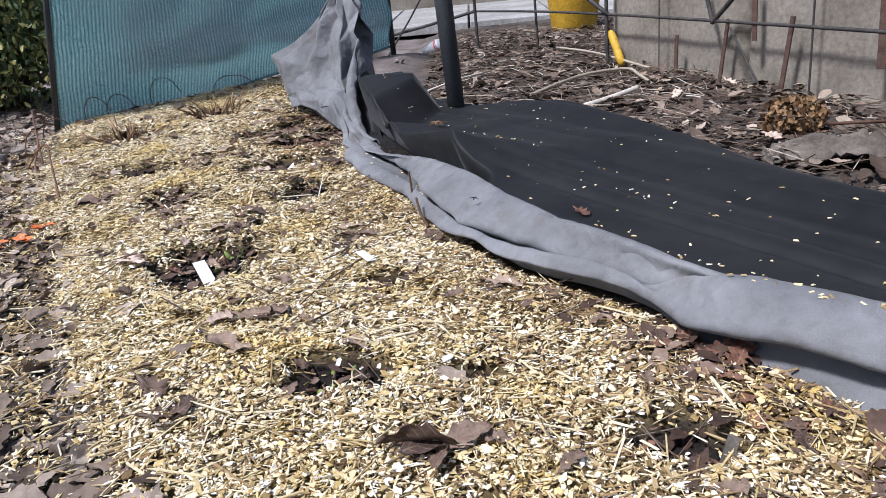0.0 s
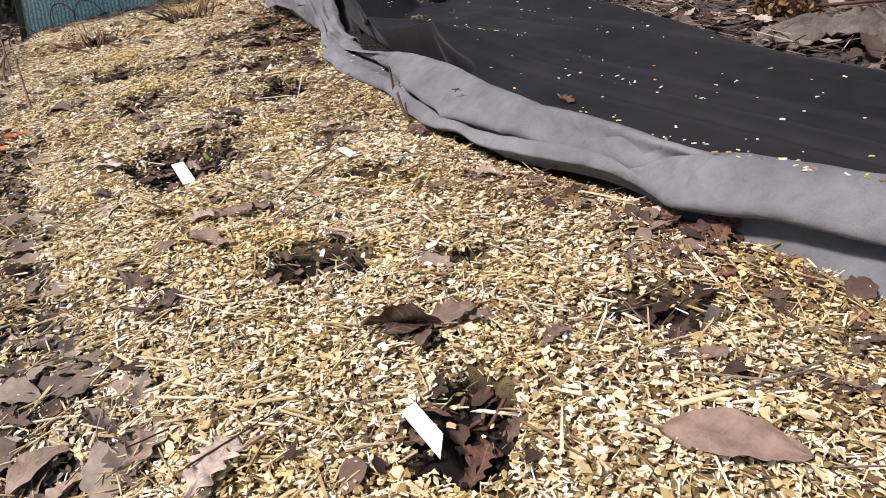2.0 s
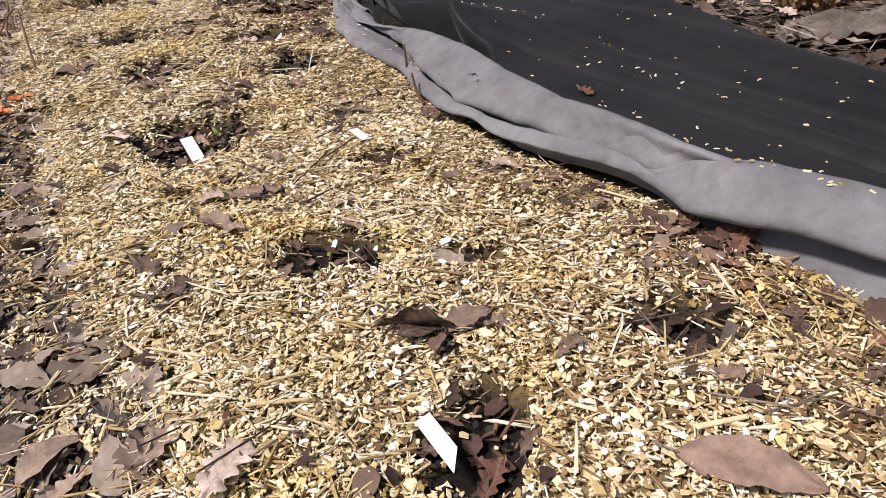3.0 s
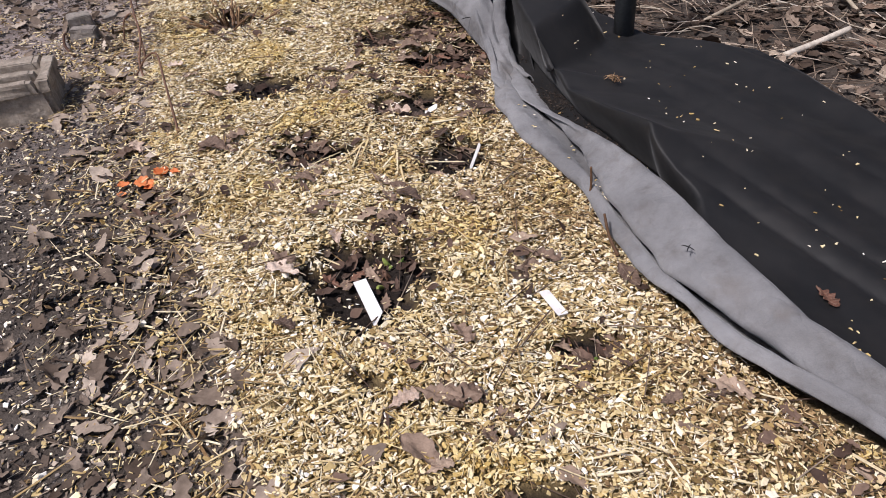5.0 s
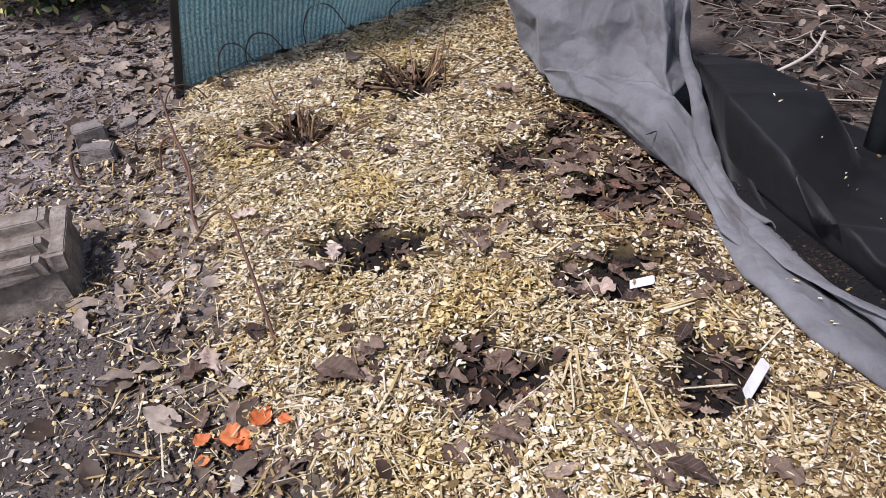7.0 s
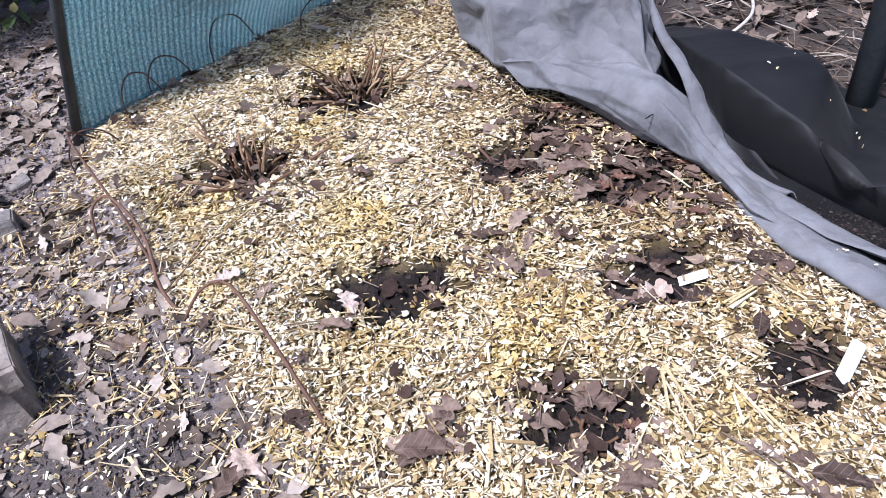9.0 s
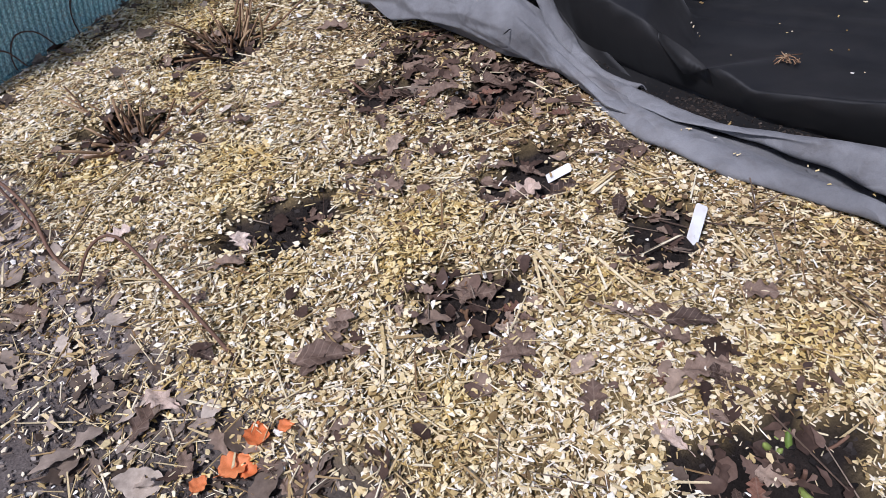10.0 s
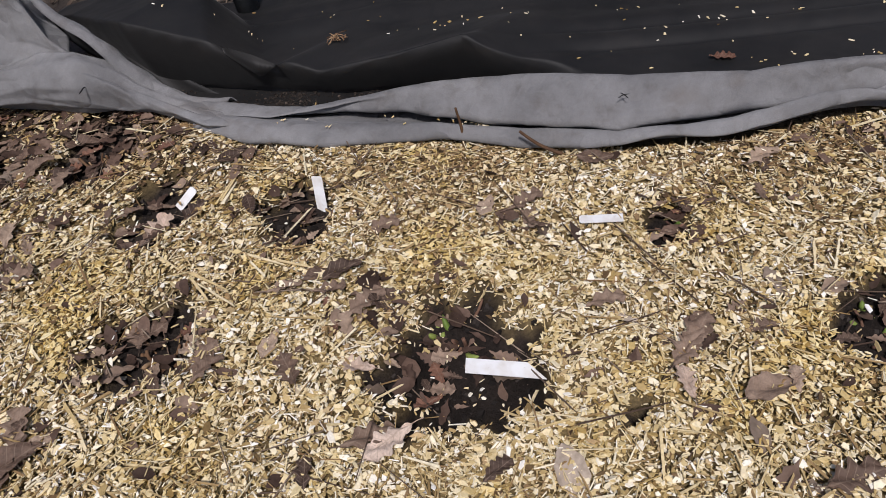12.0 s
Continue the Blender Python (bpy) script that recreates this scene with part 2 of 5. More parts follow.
YELLOW = noisy("yellow_plastic", (0.62, 0.36, 0.02), (0.78, 0.48, 0.05), 8.0, 60.0, 0.5, 0.2, 0.001, 0.4)
def label_material():
    """White plastic, a little yellowed, with a few smears of soil."""
    m, n, l, b = material("white_label", 0.42, 0.0, 0.4)
    soft, smear = noise_node(n, l, 40.0, 3.0, 0.5), noise_node(n, l, 110.0, 5.0, 0.7)
    r1, r2 = ramp(n, [(0.35, (0.74, 0.71, 0.66)), (0.6, (0.86, 0.86, 0.85))]), ramp(n, [(0.63, (0.0, 0.0, 0.0)), (0.72, (0.55, 0.55, 0.55))])
    l.new(soft.outputs["Fac"], r1.inputs[0])
    l.new(smear.outputs["Fac"], r2.inputs[0])
    l.new(mix(n, l, r1.outputs[0], (0.22, 0.17, 0.13), r2.outputs[0]), b.inputs["Base Color"])
    return m


LABEL = label_material()
RAG = noisy("faded_cloth", (0.09, 0.075, 0.060), (0.20, 0.17, 0.14), 16.0, 220.0, 0.9, 0.5, 0.003)
CAN_WHITE, CAN_RED = noisy("can_white", (0.66, 0.66, 0.67), (0.8, 0.8, 0.8), 20.0, 60.0, 0.35, 0.1, 0.001, 0.5), noisy("can_red", (0.45, 0.03, 0.04), (0.6, 0.06, 0.06), 20.0, 60.0, 0.35, 0.1, 0.001, 0.5)
BUSH_LEAF = island("shrub_leaf", [(0.0, (0.035, 0.065, 0.020)), (0.55, (0.085, 0.125, 0.035)), (0.80, (0.26, 0.26, 0.07)), (1.0, (0.70, 0.62, 0.24))], 40.0, 0.5, 0.4)


def net_material():
    m, n, l, b = material("shade_net", 0.7, 0.0, 0.25)
    co, sep = n.new("ShaderNodeTexCoord"), n.new("ShaderNodeSeparateXYZ")
    l.new(co.outputs["UV"], sep.inputs[0])
    wob = noise_node(n, l, 6.0)
    add = n.new("ShaderNodeMath")
    add.operation = "MULTIPLY_ADD"
    l.new(wob.outputs["Fac"], add.inputs[0])
    add.inputs[1].default_value = 0.022
    l.new(sep.outputs[0], add.inputs[2])
    wave = n.new("ShaderNodeMath")
    wave.operation = "SINE"
    mul = n.new("ShaderNodeMath")
    mul.operation = "MULTIPLY"
    l.new(add.outputs[0], mul.inputs[0])
    mul.inputs[1].default_value = 2 * math.pi / 0.0145
    l.new(mul.outputs[0], wave.inputs[0])
    r = ramp(n, [(0.0, (0.20, 0.37, 0.40)), (0.4, (0.35, 0.58, 0.60)), (1.0, (0.52, 0.77, 0.78))])
    half = n.new("ShaderNodeMath")
    half.operation = "MULTIPLY_ADD"
    l.new(wave.outputs[0], half.inputs[0])
    half.inputs[1].default_value = half.inputs[2].default_value = 0.5
    l.new(half.outputs[0], r.inputs[0])
    fine = noise_node(n, l, 260.0, 3.0, 0.7)
    r2 = ramp(n, [(0.34, (0.35, 0.4, 0.42)), (0.55, (1.0, 1.0, 1.0)), (0.70, (2.0, 1.8, 1.7))])
    l.new(fine.outputs["Fac"], r2.inputs[0])
    dust = noise_node(n, l, 3.5, 5.0, 0.65)
    r3 = ramp(n, [(0.42, (0.0, 0.0, 0.0)), (0.72, (0.62, 0.62, 0.62))])
    l.new(dust.outputs["Fac"], r3.inputs[0])
    col = mix(n, l, r.outputs[0], r2.outputs[0], 0.8, "MULTIPLY")
    l.new(mix(n, l, col, (0.30, 0.42, 0.435), r3.outputs[0]), b.inputs["Base Color"])
    bump(n, l, b, half.outputs[0], 0.5, 0.002)
    r5 = ramp(n, [(0.38, (0.12, 0.12, 0.12)), (0.54, (0.92, 0.92, 0.92))])
    l.new(fine.outputs["Fac"], r5.inputs[0])
    l.new(r5.outputs[0], b.inputs["Alpha"])
    glow, both = n.new("ShaderNodeBsdfTranslucent"), n.new("ShaderNodeMixShader")
    both.inputs[0].default_value = 0.42
    l.new(b.inputs["Base Color"].links[0].from_socket, glow.inputs["Color"])
    out = n["Material Output"].inputs["Surface"]
    l.new(b.outputs[0], both.inputs[1])
    l.new(glow.outputs[0], both.inputs[2])
    l.new(both.outputs[0], out)
    return m


NET = net_material()


# ---- building helpers ----
def lattice(seed):
    rng = np.random.RandomState(seed)
    table = rng.rand(64, 64)

    def value(x, y):
        x, y = np.asarray(x, float), np.asarray(y, float)
        i, j = np.floor(x).astype(int), np.floor(y).astype(int)
        u, v = x - i, y - j
        u, v = u * u * (3 - 2 * u), v * v * (3 - 2 * v)
        a, b = table[i % 64, j % 64], table[(i + 1) % 64, j % 64]
        c, d = table[i % 64, (j + 1) % 64], table[(i + 1) % 64, (j + 1) % 64]
        return (a * (1 - u) + b * u) * (1 - v) + (c * (1 - u) + d * u) * v - 0.5
    return value


def step(a, b, x):
    t = np.clip((np.asarray(x, float) - a) / (b - a), 0, 1)
    return t * t * (3 - 2 * t)


N1, N2, N3 = lattice(3), lattice(4), lattice(5)


def mesh_of(name, verts, faces, mat, smooth=False):
    me = bpy.data.meshes.new(name)
    me.from_pydata([tuple(v) for v in verts], [], [tuple(f) for f in faces])
    me.materials.append(mat)
    if smooth:
        me.shade_smooth()
    me.update()
    return me


def many(name, verts, counts_faces, mat, label, category, smooth=False):
    """One object of very many loose pieces. verts: (pieces, corners, 3); faces: corner indices of one piece."""
    pieces, corners, _ = verts.shape
    quads = np.asarray(counts_faces)
    size = quads.shape[1]
    idx = (quads[None] + (np.arange(pieces) * corners)[:, None, None]).reshape(-1)
    me = bpy.data.meshes.new(name)
    me.vertices.add(pieces * corners)
    me.vertices.foreach_set("co", verts.reshape(-1).astype(np.float32))
    n = len(idx) // size
    me.loops.add(len(idx))
    me.loops.foreach_set("vertex_index", idx.astype(np.int32))
    me.polygons.add(n)
    me.polygons.foreach_set("loop_start", np.arange(0, len(idx), size, dtype=np.int32))
    me.update(calc_edges=True)
    me.validate()
    if not smooth:
        me.shade_flat()
    me.materials.append(mat)
    return tagged(new(name, me), label, category, kind="stuff")


def grid_mesh(name, pts, mat, smooth=True, uv=None):
    """pts: (rows, columns, 3)."""
    r, c, _ = pts.shape
    f = [(i * c + j, i * c + j + 1, (i + 1) * c + j + 1, (i + 1) * c + j) for i in range(r - 1) for j in range(c - 1)]
    me = mesh_of(name, pts.reshape(-1, 3), f, mat, smooth)
    if uv is not None:
        layer = me.uv_layers.new(name="UVMap")
        flat = uv.reshape(-1, 2)
        vi = np.zeros(len(me.loops), np.int32)
        me.loops.foreach_get("vertex_index", vi)
        layer.data.foreach_set("uv", flat[vi].reshape(-1).astype(np.float32))
    return me


def part(name, me, parent, label=""):
    ob = new(name, me)
    ob.parent = parent
    return tagged(ob, label) if label else ob


def thick(ob, amount, offset=0.0):
    s = ob.modifiers.new("thickness", "SOLIDIFY")
    s.thickness, s.offset = amount, offset
    return ob


def tube(name, pts, radii, mat, sides=7, cap=True):
    """A bent round bar through pts; radii: one value or one each."""
    pts = [Vector(p) for p in pts]
    radii = radii if isinstance(radii, (list, tuple)) else [radii] * len(pts)
    verts, faces = [], []
    for i, p in enumerate(pts):
        d = (pts[min(i + 1, len(pts) - 1)] - pts[max(i - 1, 0)]).normalized()
        a = d.orthogonal().normalized() if i == 0 else (a - d * a.dot(d)).normalized()
        b = d.cross(a)
        verts += [p + (a * math.cos(2 * math.pi * k / sides) + b * math.sin(2 * math.pi * k / sides)) * radii[i] for k in range(sides)]
    for i in range(len(pts) - 1):
        faces += [(i * sides + k, i * sides + (k + 1) % sides, (i + 1) * sides + (k + 1) % sides, (i + 1) * sides + k) for k in range(sides)]
    if cap:
        faces += [tuple(range(sides))[::-1], tuple((len(pts) - 1) * sides + k for k in range(sides))]
    return mesh_of(name, verts, faces, mat, True)


def curve3(pts, n):
    """A smooth line through a few points."""
    p = np.array([pts[0], *pts, pts[-1]], float)
    out = []
    for t in np.linspace(0, len(pts) - 1 - 1e-6, n):
        i, u = int(t), t - int(t)
        a, b, c, d = p[i:i + 4]
        out.append(0.5 * (2 * b + (c - a) * u + (2 * a - 5 * b + 4 * c - d) * u * u + (3 * b - a - 3 * c + d) * u ** 3))
    return out


def lump_panel(wide, deep, tall, seed):
    """A cast panel with softly uneven faces and chipped edges."""
    pts = []
    nx, nz = 30, 28
    for side in (-1, 1):
        g = np.zeros((nz, nx, 3))
        for i in range(nz):
            for j in range(nx):
                px, pz = (j / (nx - 1) - 0.5) * wide, i / (nz - 1) * tall
                edge = min(1.0, 40 * min(px + wide / 2, wide / 2 - px, tall - pz) + 0.25)
                g[i, j] = (px, side * deep / 2 * edge + side * 0.004 * noise.noise(Vector((px * 9, pz * 9, seed))), pz)
        pts.append(g)
    verts = np.concatenate([pts[0].reshape(-1, 3), pts[1].reshape(-1, 3)])
    q = lambda i, j, o: o + i * nx + j
    o = nx * nz
    faces = [(q(i, j, 0), q(i, j + 1, 0), q(i + 1, j + 1, 0), q(i + 1, j, 0)) for i in range(nz - 1) for j in range(nx - 1)]
    faces += [(q(i, j, o), q(i + 1, j, o), q(i + 1, j + 1, o), q(i, j + 1, o)) for i in range(nz - 1) for j in range(nx - 1)]
    ring = [(0, j) for j in range(nx)] + [(i, nx - 1) for i in range(1, nz)] + [(nz - 1, j) for j in range(nx - 2, -1, -1)] + [(i, 0) for i in range(nz - 2, 0, -1)]
    faces += [(q(*a, 0), q(*a, o), q(*b, o), q(*b, 0)) for a, b in zip(ring, ring[1:] + ring[:1])]
    return mesh_of("wall_panel", verts, faces, CONCRETE, True)


def box_mesh(name, size, mat, bevel=0.0, segments=2):
    """A box on z = 0 with softened edges."""
    bm = bmesh.new()
    bmesh.ops.create_cube(bm, size=1.0)
    for v in bm.verts:
        v.co = Vector((v.co.x * size[0], v.co.y * size[1], (v.co.z + 0.5) * size[2]))
    if bevel:
        bmesh.ops.bevel(bm, geom=bm.edges[:], offset=bevel, segments=segments, affect="EDGES", profile=0.6)
    me = bpy.data.meshes.new(name)
    bm.to_mesh(me)
    bm.free()
    me.materials.append(mat)
    return me


def lump_box(name, size, mat, seed):
    """A cast block with worn, uneven faces, a little narrower at the top."""
    bm = bmesh.new()
    bmesh.ops.create_cube(bm, size=1.0)
    bmesh.ops.bevel(bm, geom=bm.edges[:], offset=0.06, segments=2, affect="EDGES")
    bmesh.ops.subdivide_edges(bm, edges=bm.edges[:], cuts=3, use_grid_fill=True)
    off = Vector((seed * 5.1, seed, 2.0))
    for v in bm.verts:
        c = Vector((v.co.x * size[0], v.co.y * size[1], (v.co.z + 0.5) * size[2]))
        k = 1 - 0.10 * (v.co.z + 0.5)
        v.co = Vector((c.x * k, c.y * k, c.z)) + v.co.normalized() * (0.006 * noise.noise(c * 25 + off) + 0.003 * noise.noise(c * 80 + off))
    me = bpy.data.meshes.new(name)
    bm.to_mesh(me)
    bm.free()
    me.materials.append(mat)
    return me


# ---- plan of the ground ----
BED_Y = np.array([-3.0, -0.2, 0.2, 0.45, 0.63, 0.82, 1.0, 1.2, 1.5, 1.78, 2.1, 2.35, 2.6, 2.75])
BED_X = np.array([0.3, 0.08, -0.1, -0.22, -0.31, -0.47, -0.60, -0.71, -0.88, -1.08, -1.27, -1.38, -1.47, -1.50])
FAB_Y = np.array([-0.600, -0.300, 0.300, 0.650, 0.750, 0.800, 0.850, 0.950, 1.000, 1.060, 1.150, 1.300, 1.450, 1.600, 1.750, 1.900, 2.050, 2.200, 2.350, 2.550])
LOW_X = np.array([1.020, 0.920, 0.740, 0.566, 0.508, 0.470, 0.405, 0.350, 0.297, 0.238, 0.140, 0.050, -0.010, -0.075, -0.172, -0.258, -0.277, -0.306, -0.392, -0.490])
MID_X = np.array([1.300, 1.100, 0.850, 0.710, 0.607, 0.556, 0.505, 0.385, 0.335, 0.279, 0.196, 0.085, 0.012, -0.030, -0.088, -0.147, -0.202, -0.252, -0.300, -0.340])
TOP_X = np.array([1.350, 1.150, 0.880, 0.720, 0.615, 0.555, 0.495, 0.402, 0.370, 0.322, 0.250, 0.180, 0.110, 0.034, -0.068, -0.180, -0.228, -0.255, -0.285, -0.300])
FAR_X = np.array([1.700, 1.600, 1.280, 1.080, 1.025, 0.997, 0.970, 0.917, 0.890, 0.858, 0.810, 0.730, 0.655, 0.590, 0.525, 0.445, 0.345, 0.120, 0.000, -0.120])
NET_A, NET_B = Vector((-1.49, 2.63)), Vector((-0.30, 3.72))
# cut-back plants and their bare hollows: x, y, half length, half width
HOLLOWS = [(-0.455, 1.285, 0.140, 0.125), (-0.345, 1.70, 0.070, 0.095), (-0.48, 1.92, 0.105, 0.080), (-0.67, 1.70, 0.095, 0.080), (-0.905, 1.995, 0.130, 0.078),
           (-1.14, 2.40, 0.115, 0.070), (-0.905, 2.64, 0.140, 0.105), (-0.61, 2.27, 0.11, 0.08), (-0.44, 2.15, 0.11, 0.075), (-0.06, 1.155, 0.052, 0.045),
           (-0.11, 0.835, 0.095, 0.055), (0.10, 0.818, 0.055, 0.028), (0.10, 0.49, 0.065, 0.085), (0.335, 0.65, 0.07, 0.06), (-0.40, 1.05, 0.030, 0.014), (-0.884, 2.54, 0.022, 0.018), (-0.37, 2.22, 0.055, 0.080), (-0.52, 2.36, 0.060, 0.045)]


def bed_left(y):
    return np.interp(y, BED_Y, BED_X)


def fabric_low(y):
    return np.interp(y, FAB_Y, LOW_X)


def fabric_edge(x, y):
    """1 along the fabric's foot where leaves and dark crumbs have gathered."""
    d = np.abs(fabric_low(y) - 0.02 - x) / (0.055 + 0.070 * step(1.95, 2.15, y))
    return np.exp(-d ** 2) * np.clip(step(1.95, 2.12, y) + step(1.12, 0.95, y) * step(0.74, 0.80, y), 0, 1)


def hollow(x, y, grow=1.0):
    """1 in the middle of a hollow, 0 outside."""
    h = np.zeros_like(np.asarray(x, float))
    for cx, cy, rx, ry in HOLLOWS:
        d = np.hypot((x - cx) / (rx * grow), (y - cy) / (ry * grow)) + 0.55 * N2(np.asarray(x) * 28, np.asarray(y) * 28) + 0.35 * N3(np.asarray(x) * 75, np.asarray(y) * 75)
        h = np.maximum(h, 1 - step(0.68, 1.05, d))
    return h


def behind_net(x, y):
    """Metres behind the net's line; less than 0 on the bed's side."""
    d = (NET_B - NET_A).normalized()
    return -(np.asarray(x) - NET_A.x) * d.y + (np.asarray(y) - NET_A.y) * d.x


def ground_z(x, y):
    x, y = np.asarray(x, float), np.asarray(y, float)
    rise = 0.046 * np.clip(y - 1.45, 0, 2.0)
    inside = step(-0.10, 0.06, x - bed_left(y) + 0.05 * N1(x * 5, y * 5)) * (1 - step(-0.05, 0.10, behind_net(x, y)))
    z = rise * (0.55 + 0.45 * inside) - 0.045 * (1 - inside)
    right = step(-0.12, 0.02, x - np.interp(y, FAB_Y, FAR_X)) * step(-0.5, 0.0, behind_net(x, y) * -1 + 0.6)
    under = step(-0.015, 0.04, x - fabric_low(y)) * (1 - step(2.2, 2.5, y)) * (1 - right)
    z = z * (1 - right) + 0.055 * right - 0.016 * under
    z = z + (1 - 0.75 * under) * (0.012 * N1(x * 6, y * 6) + 0.010 * N2(x * 17, y * 17) + 0.006 * N3(x * 45, y * 45))
    return z - 0.020 * hollow(x, y)


def axis(a, b, fine, far):
    mid = list(np.arange(a, b + fine / 2, fine))
    out, s = [], fine
    p = b
    while p < far:
        s *= 1.35
        p += s
        out.append(p)
    low, s, p = [], fine, a
    while p > -far:
        s *= 1.35
        p -= s
        low.append(p)
    return np.array(low[::-1] + mid + out)


gx, gy = np.meshgrid(axis(-2.1, 1.6, 0.02, 300), axis(-0.3, 4.4, 0.02, 300))
earth = new("ground", grid_mesh("ground", np.dstack([gx, gy, ground_z(gx, gy)]), SOIL))
tagged(earth, "dark trodden garden soil", "ground", kind="structure")
for name, value in (("compost", np.maximum(hollow(gx, gy, 1.08), 0.9 * fabric_edge(gx, gy))), ("dry", step(1.4, 2.3, gy + 0.3 * N1(gx * 3, gy * 3)) * (1 - step(-0.5, 0.0, gx))),
                    ("fines", step(-0.9, -0.1, gy) * step(-0.02, 0.08, gx - bed_left(gy) + 0.06 * N1(gx * 9, gy * 9)) * (1 - step(0.02, 0.1, gx - fabric_low(gy))) * (1 - step(-0.03, 0.05, behind_net(gx, gy))))):
    earth.data.attributes.new(name, "FLOAT", "POINT").data.foreach_set("value", value.reshape(-1).astype(np.float32))


# ---- loose cover: wood chips, straw, crumbs, litter ----
def scatter(n, seed, x0, x1, y0, y1, keep):
    rng = np.random.RandomState(seed)
    x, y = rng.uniform(x0, x1, n), rng.uniform(y0, y1, n)
    k = rng.rand(n) < keep(x, y)
    return x[k], y[k], rng


BOX_FACES = [(4, 5, 6, 7), (0, 1, 5, 4), (1, 2, 6, 5), (2, 3, 7, 6), (3, 0, 4, 7)]


def flakes(x, y, z, rng, length, width, height, tilt):
    """Split chips: a flat four-cornered piece of uneven outline, turned and tilted at random."""
    n = len(x)
    L, W, H = length[:, None] * 0.5, width[:, None] * 0.5, height
    sx, sy = np.array([-1, 1, 1, -1]), np.array([-1, -1, 1, 1])
    px = sx * L * (1 + rng.uniform(-0.35, 0.1, (n, 4)))
    py = sy * W * (1 + rng.uniform(-0.45, 0.15, (n, 4)))
    taper = rng.uniform(0.2, 1.0, (n, 1)) ** 0.7
    py = py * np.where(sx > 0, taper, 1.0) + np.where(sx > 0, rng.uniform(-0.35, 0.35, (n, 1)) * W, 0.0)
    top = np.stack([px * 0.94, py * 0.9, np.repeat(H[:, None], 4, 1)], 2)
    low = np.stack([px, py, np.zeros((n, 4))], 2)
    v = np.concatenate([low, top], 1)
    yaw, a, b = rng.uniform(0, 2 * np.pi, n), rng.normal(0, tilt, n), rng.normal(0, tilt * 1.4, n)
    ca, sa, cb, sb, cy, sy_ = np.cos(a), np.sin(a), np.cos(b), np.sin(b), np.cos(yaw), np.sin(yaw)
    X, Y, Z = v[..., 0], v[..., 1], v[..., 2]
    X, Z = X * ca[:, None] + Z * sa[:, None], -X * sa[:, None] + Z * ca[:, None]
    Y, Z = Y * cb[:, None] - Z * sb[:, None], Y * sb[:, None] + Z * cb[:, None]
    X, Y = X * cy[:, None] - Y * sy_[:, None], X * sy_[:, None] + Y * cy[:, None]
    return np.stack([X + x[:, None], Y + y[:, None], Z + z[:, None]], 2)


CHUNK_FACES = [(5, 6, 7), (5, 7, 8), (5, 8, 9)] + [f for k in range(5) for f in ((k, (k + 1) % 5, 5 + (k + 1) % 5), (k, 5 + (k + 1) % 5, 5 + k))]


def chunks(x, y, z, rng, length, width, height, tilt):
    """Chopped chips: five-cornered pieces of uneven outline with a cut top, turned and tilted at random."""
    n = len(x)
    ang = (np.arange(5) * 2 * np.pi / 5)[None] + rng.uniform(-0.42, 0.42, (n, 5)) + rng.uniform(0, 6.28, (n, 1))
    rad = rng.uniform(0.72, 1.12, (n, 5))
    px, py = np.cos(ang) * rad * length[:, None] * 0.5, np.sin(ang) * rad * width[:, None] * 0.5
    slope = rng.uniform(-0.35, 0.35, (n, 1))
    low = np.stack([px, py, np.zeros((n, 5))], 2)
    top = np.stack([px * 0.88, py * 0.86, height[:, None] * (1 + slope * px / (length[:, None] * 0.5))], 2)
    v = np.concatenate([low, top], 1)
    yaw, a, b = rng.uniform(0, 2 * np.pi, n), rng.normal(0, tilt, n), rng.normal(0, tilt * 1.4, n)
    X, Y, Z = v[..., 0], v[..., 1], v[..., 2]
    X, Z = X * np.cos(a)[:, None] + Z * np.sin(a)[:, None], -X * np.sin(a)[:, None] + Z * np.cos(a)[:, None]
    Y, Z = Y * np.cos(b)[:, None] - Z * np.sin(b)[:, None], Y * np.sin(b)[:, None] + Z * np.cos(b)[:, None]
    X, Y = X * np.cos(yaw)[:, None] - Y * np.sin(yaw)[:, None], X * np.sin(yaw)[:, None] + Y * np.cos(yaw)[:, None]
    return np.stack([X + x[:, None], Y + y[:, None], Z + z[:, None]], 2)


def chip_cover(x, y):
    edge = x - bed_left(y) + 0.025 * step(0.3, 0.6, y) * step(2.0, 1.7, y) + 0.07 * N1(x * 7, y * 7) + 0.05 * N2(x * 21, y * 21)
    k = 0.05 + 0.95 * step(-0.03, 0.06, edge)
    k = np.where(edge < -0.04, (0.19 + 0.15 * step(1.2, 0.8, y)) * np.exp((edge + 0.04) / 0.20) + 0.026 + 0.05 * step(1.9, 2.5, y), k)
    k = k * (1 - 0.97 * hollow(x, y)) * (1 - 0.60 * fabric_edge(x, y))
    k = k * (1 - step(-0.012, 0.022, x - fabric_low(y) - 0.034 * step(0.80, 0.95, y) + 0.02 * N2(x * 30, y * 30)))
    return k * (1 - step(-0.05, 0.0, behind_net(x, y)))


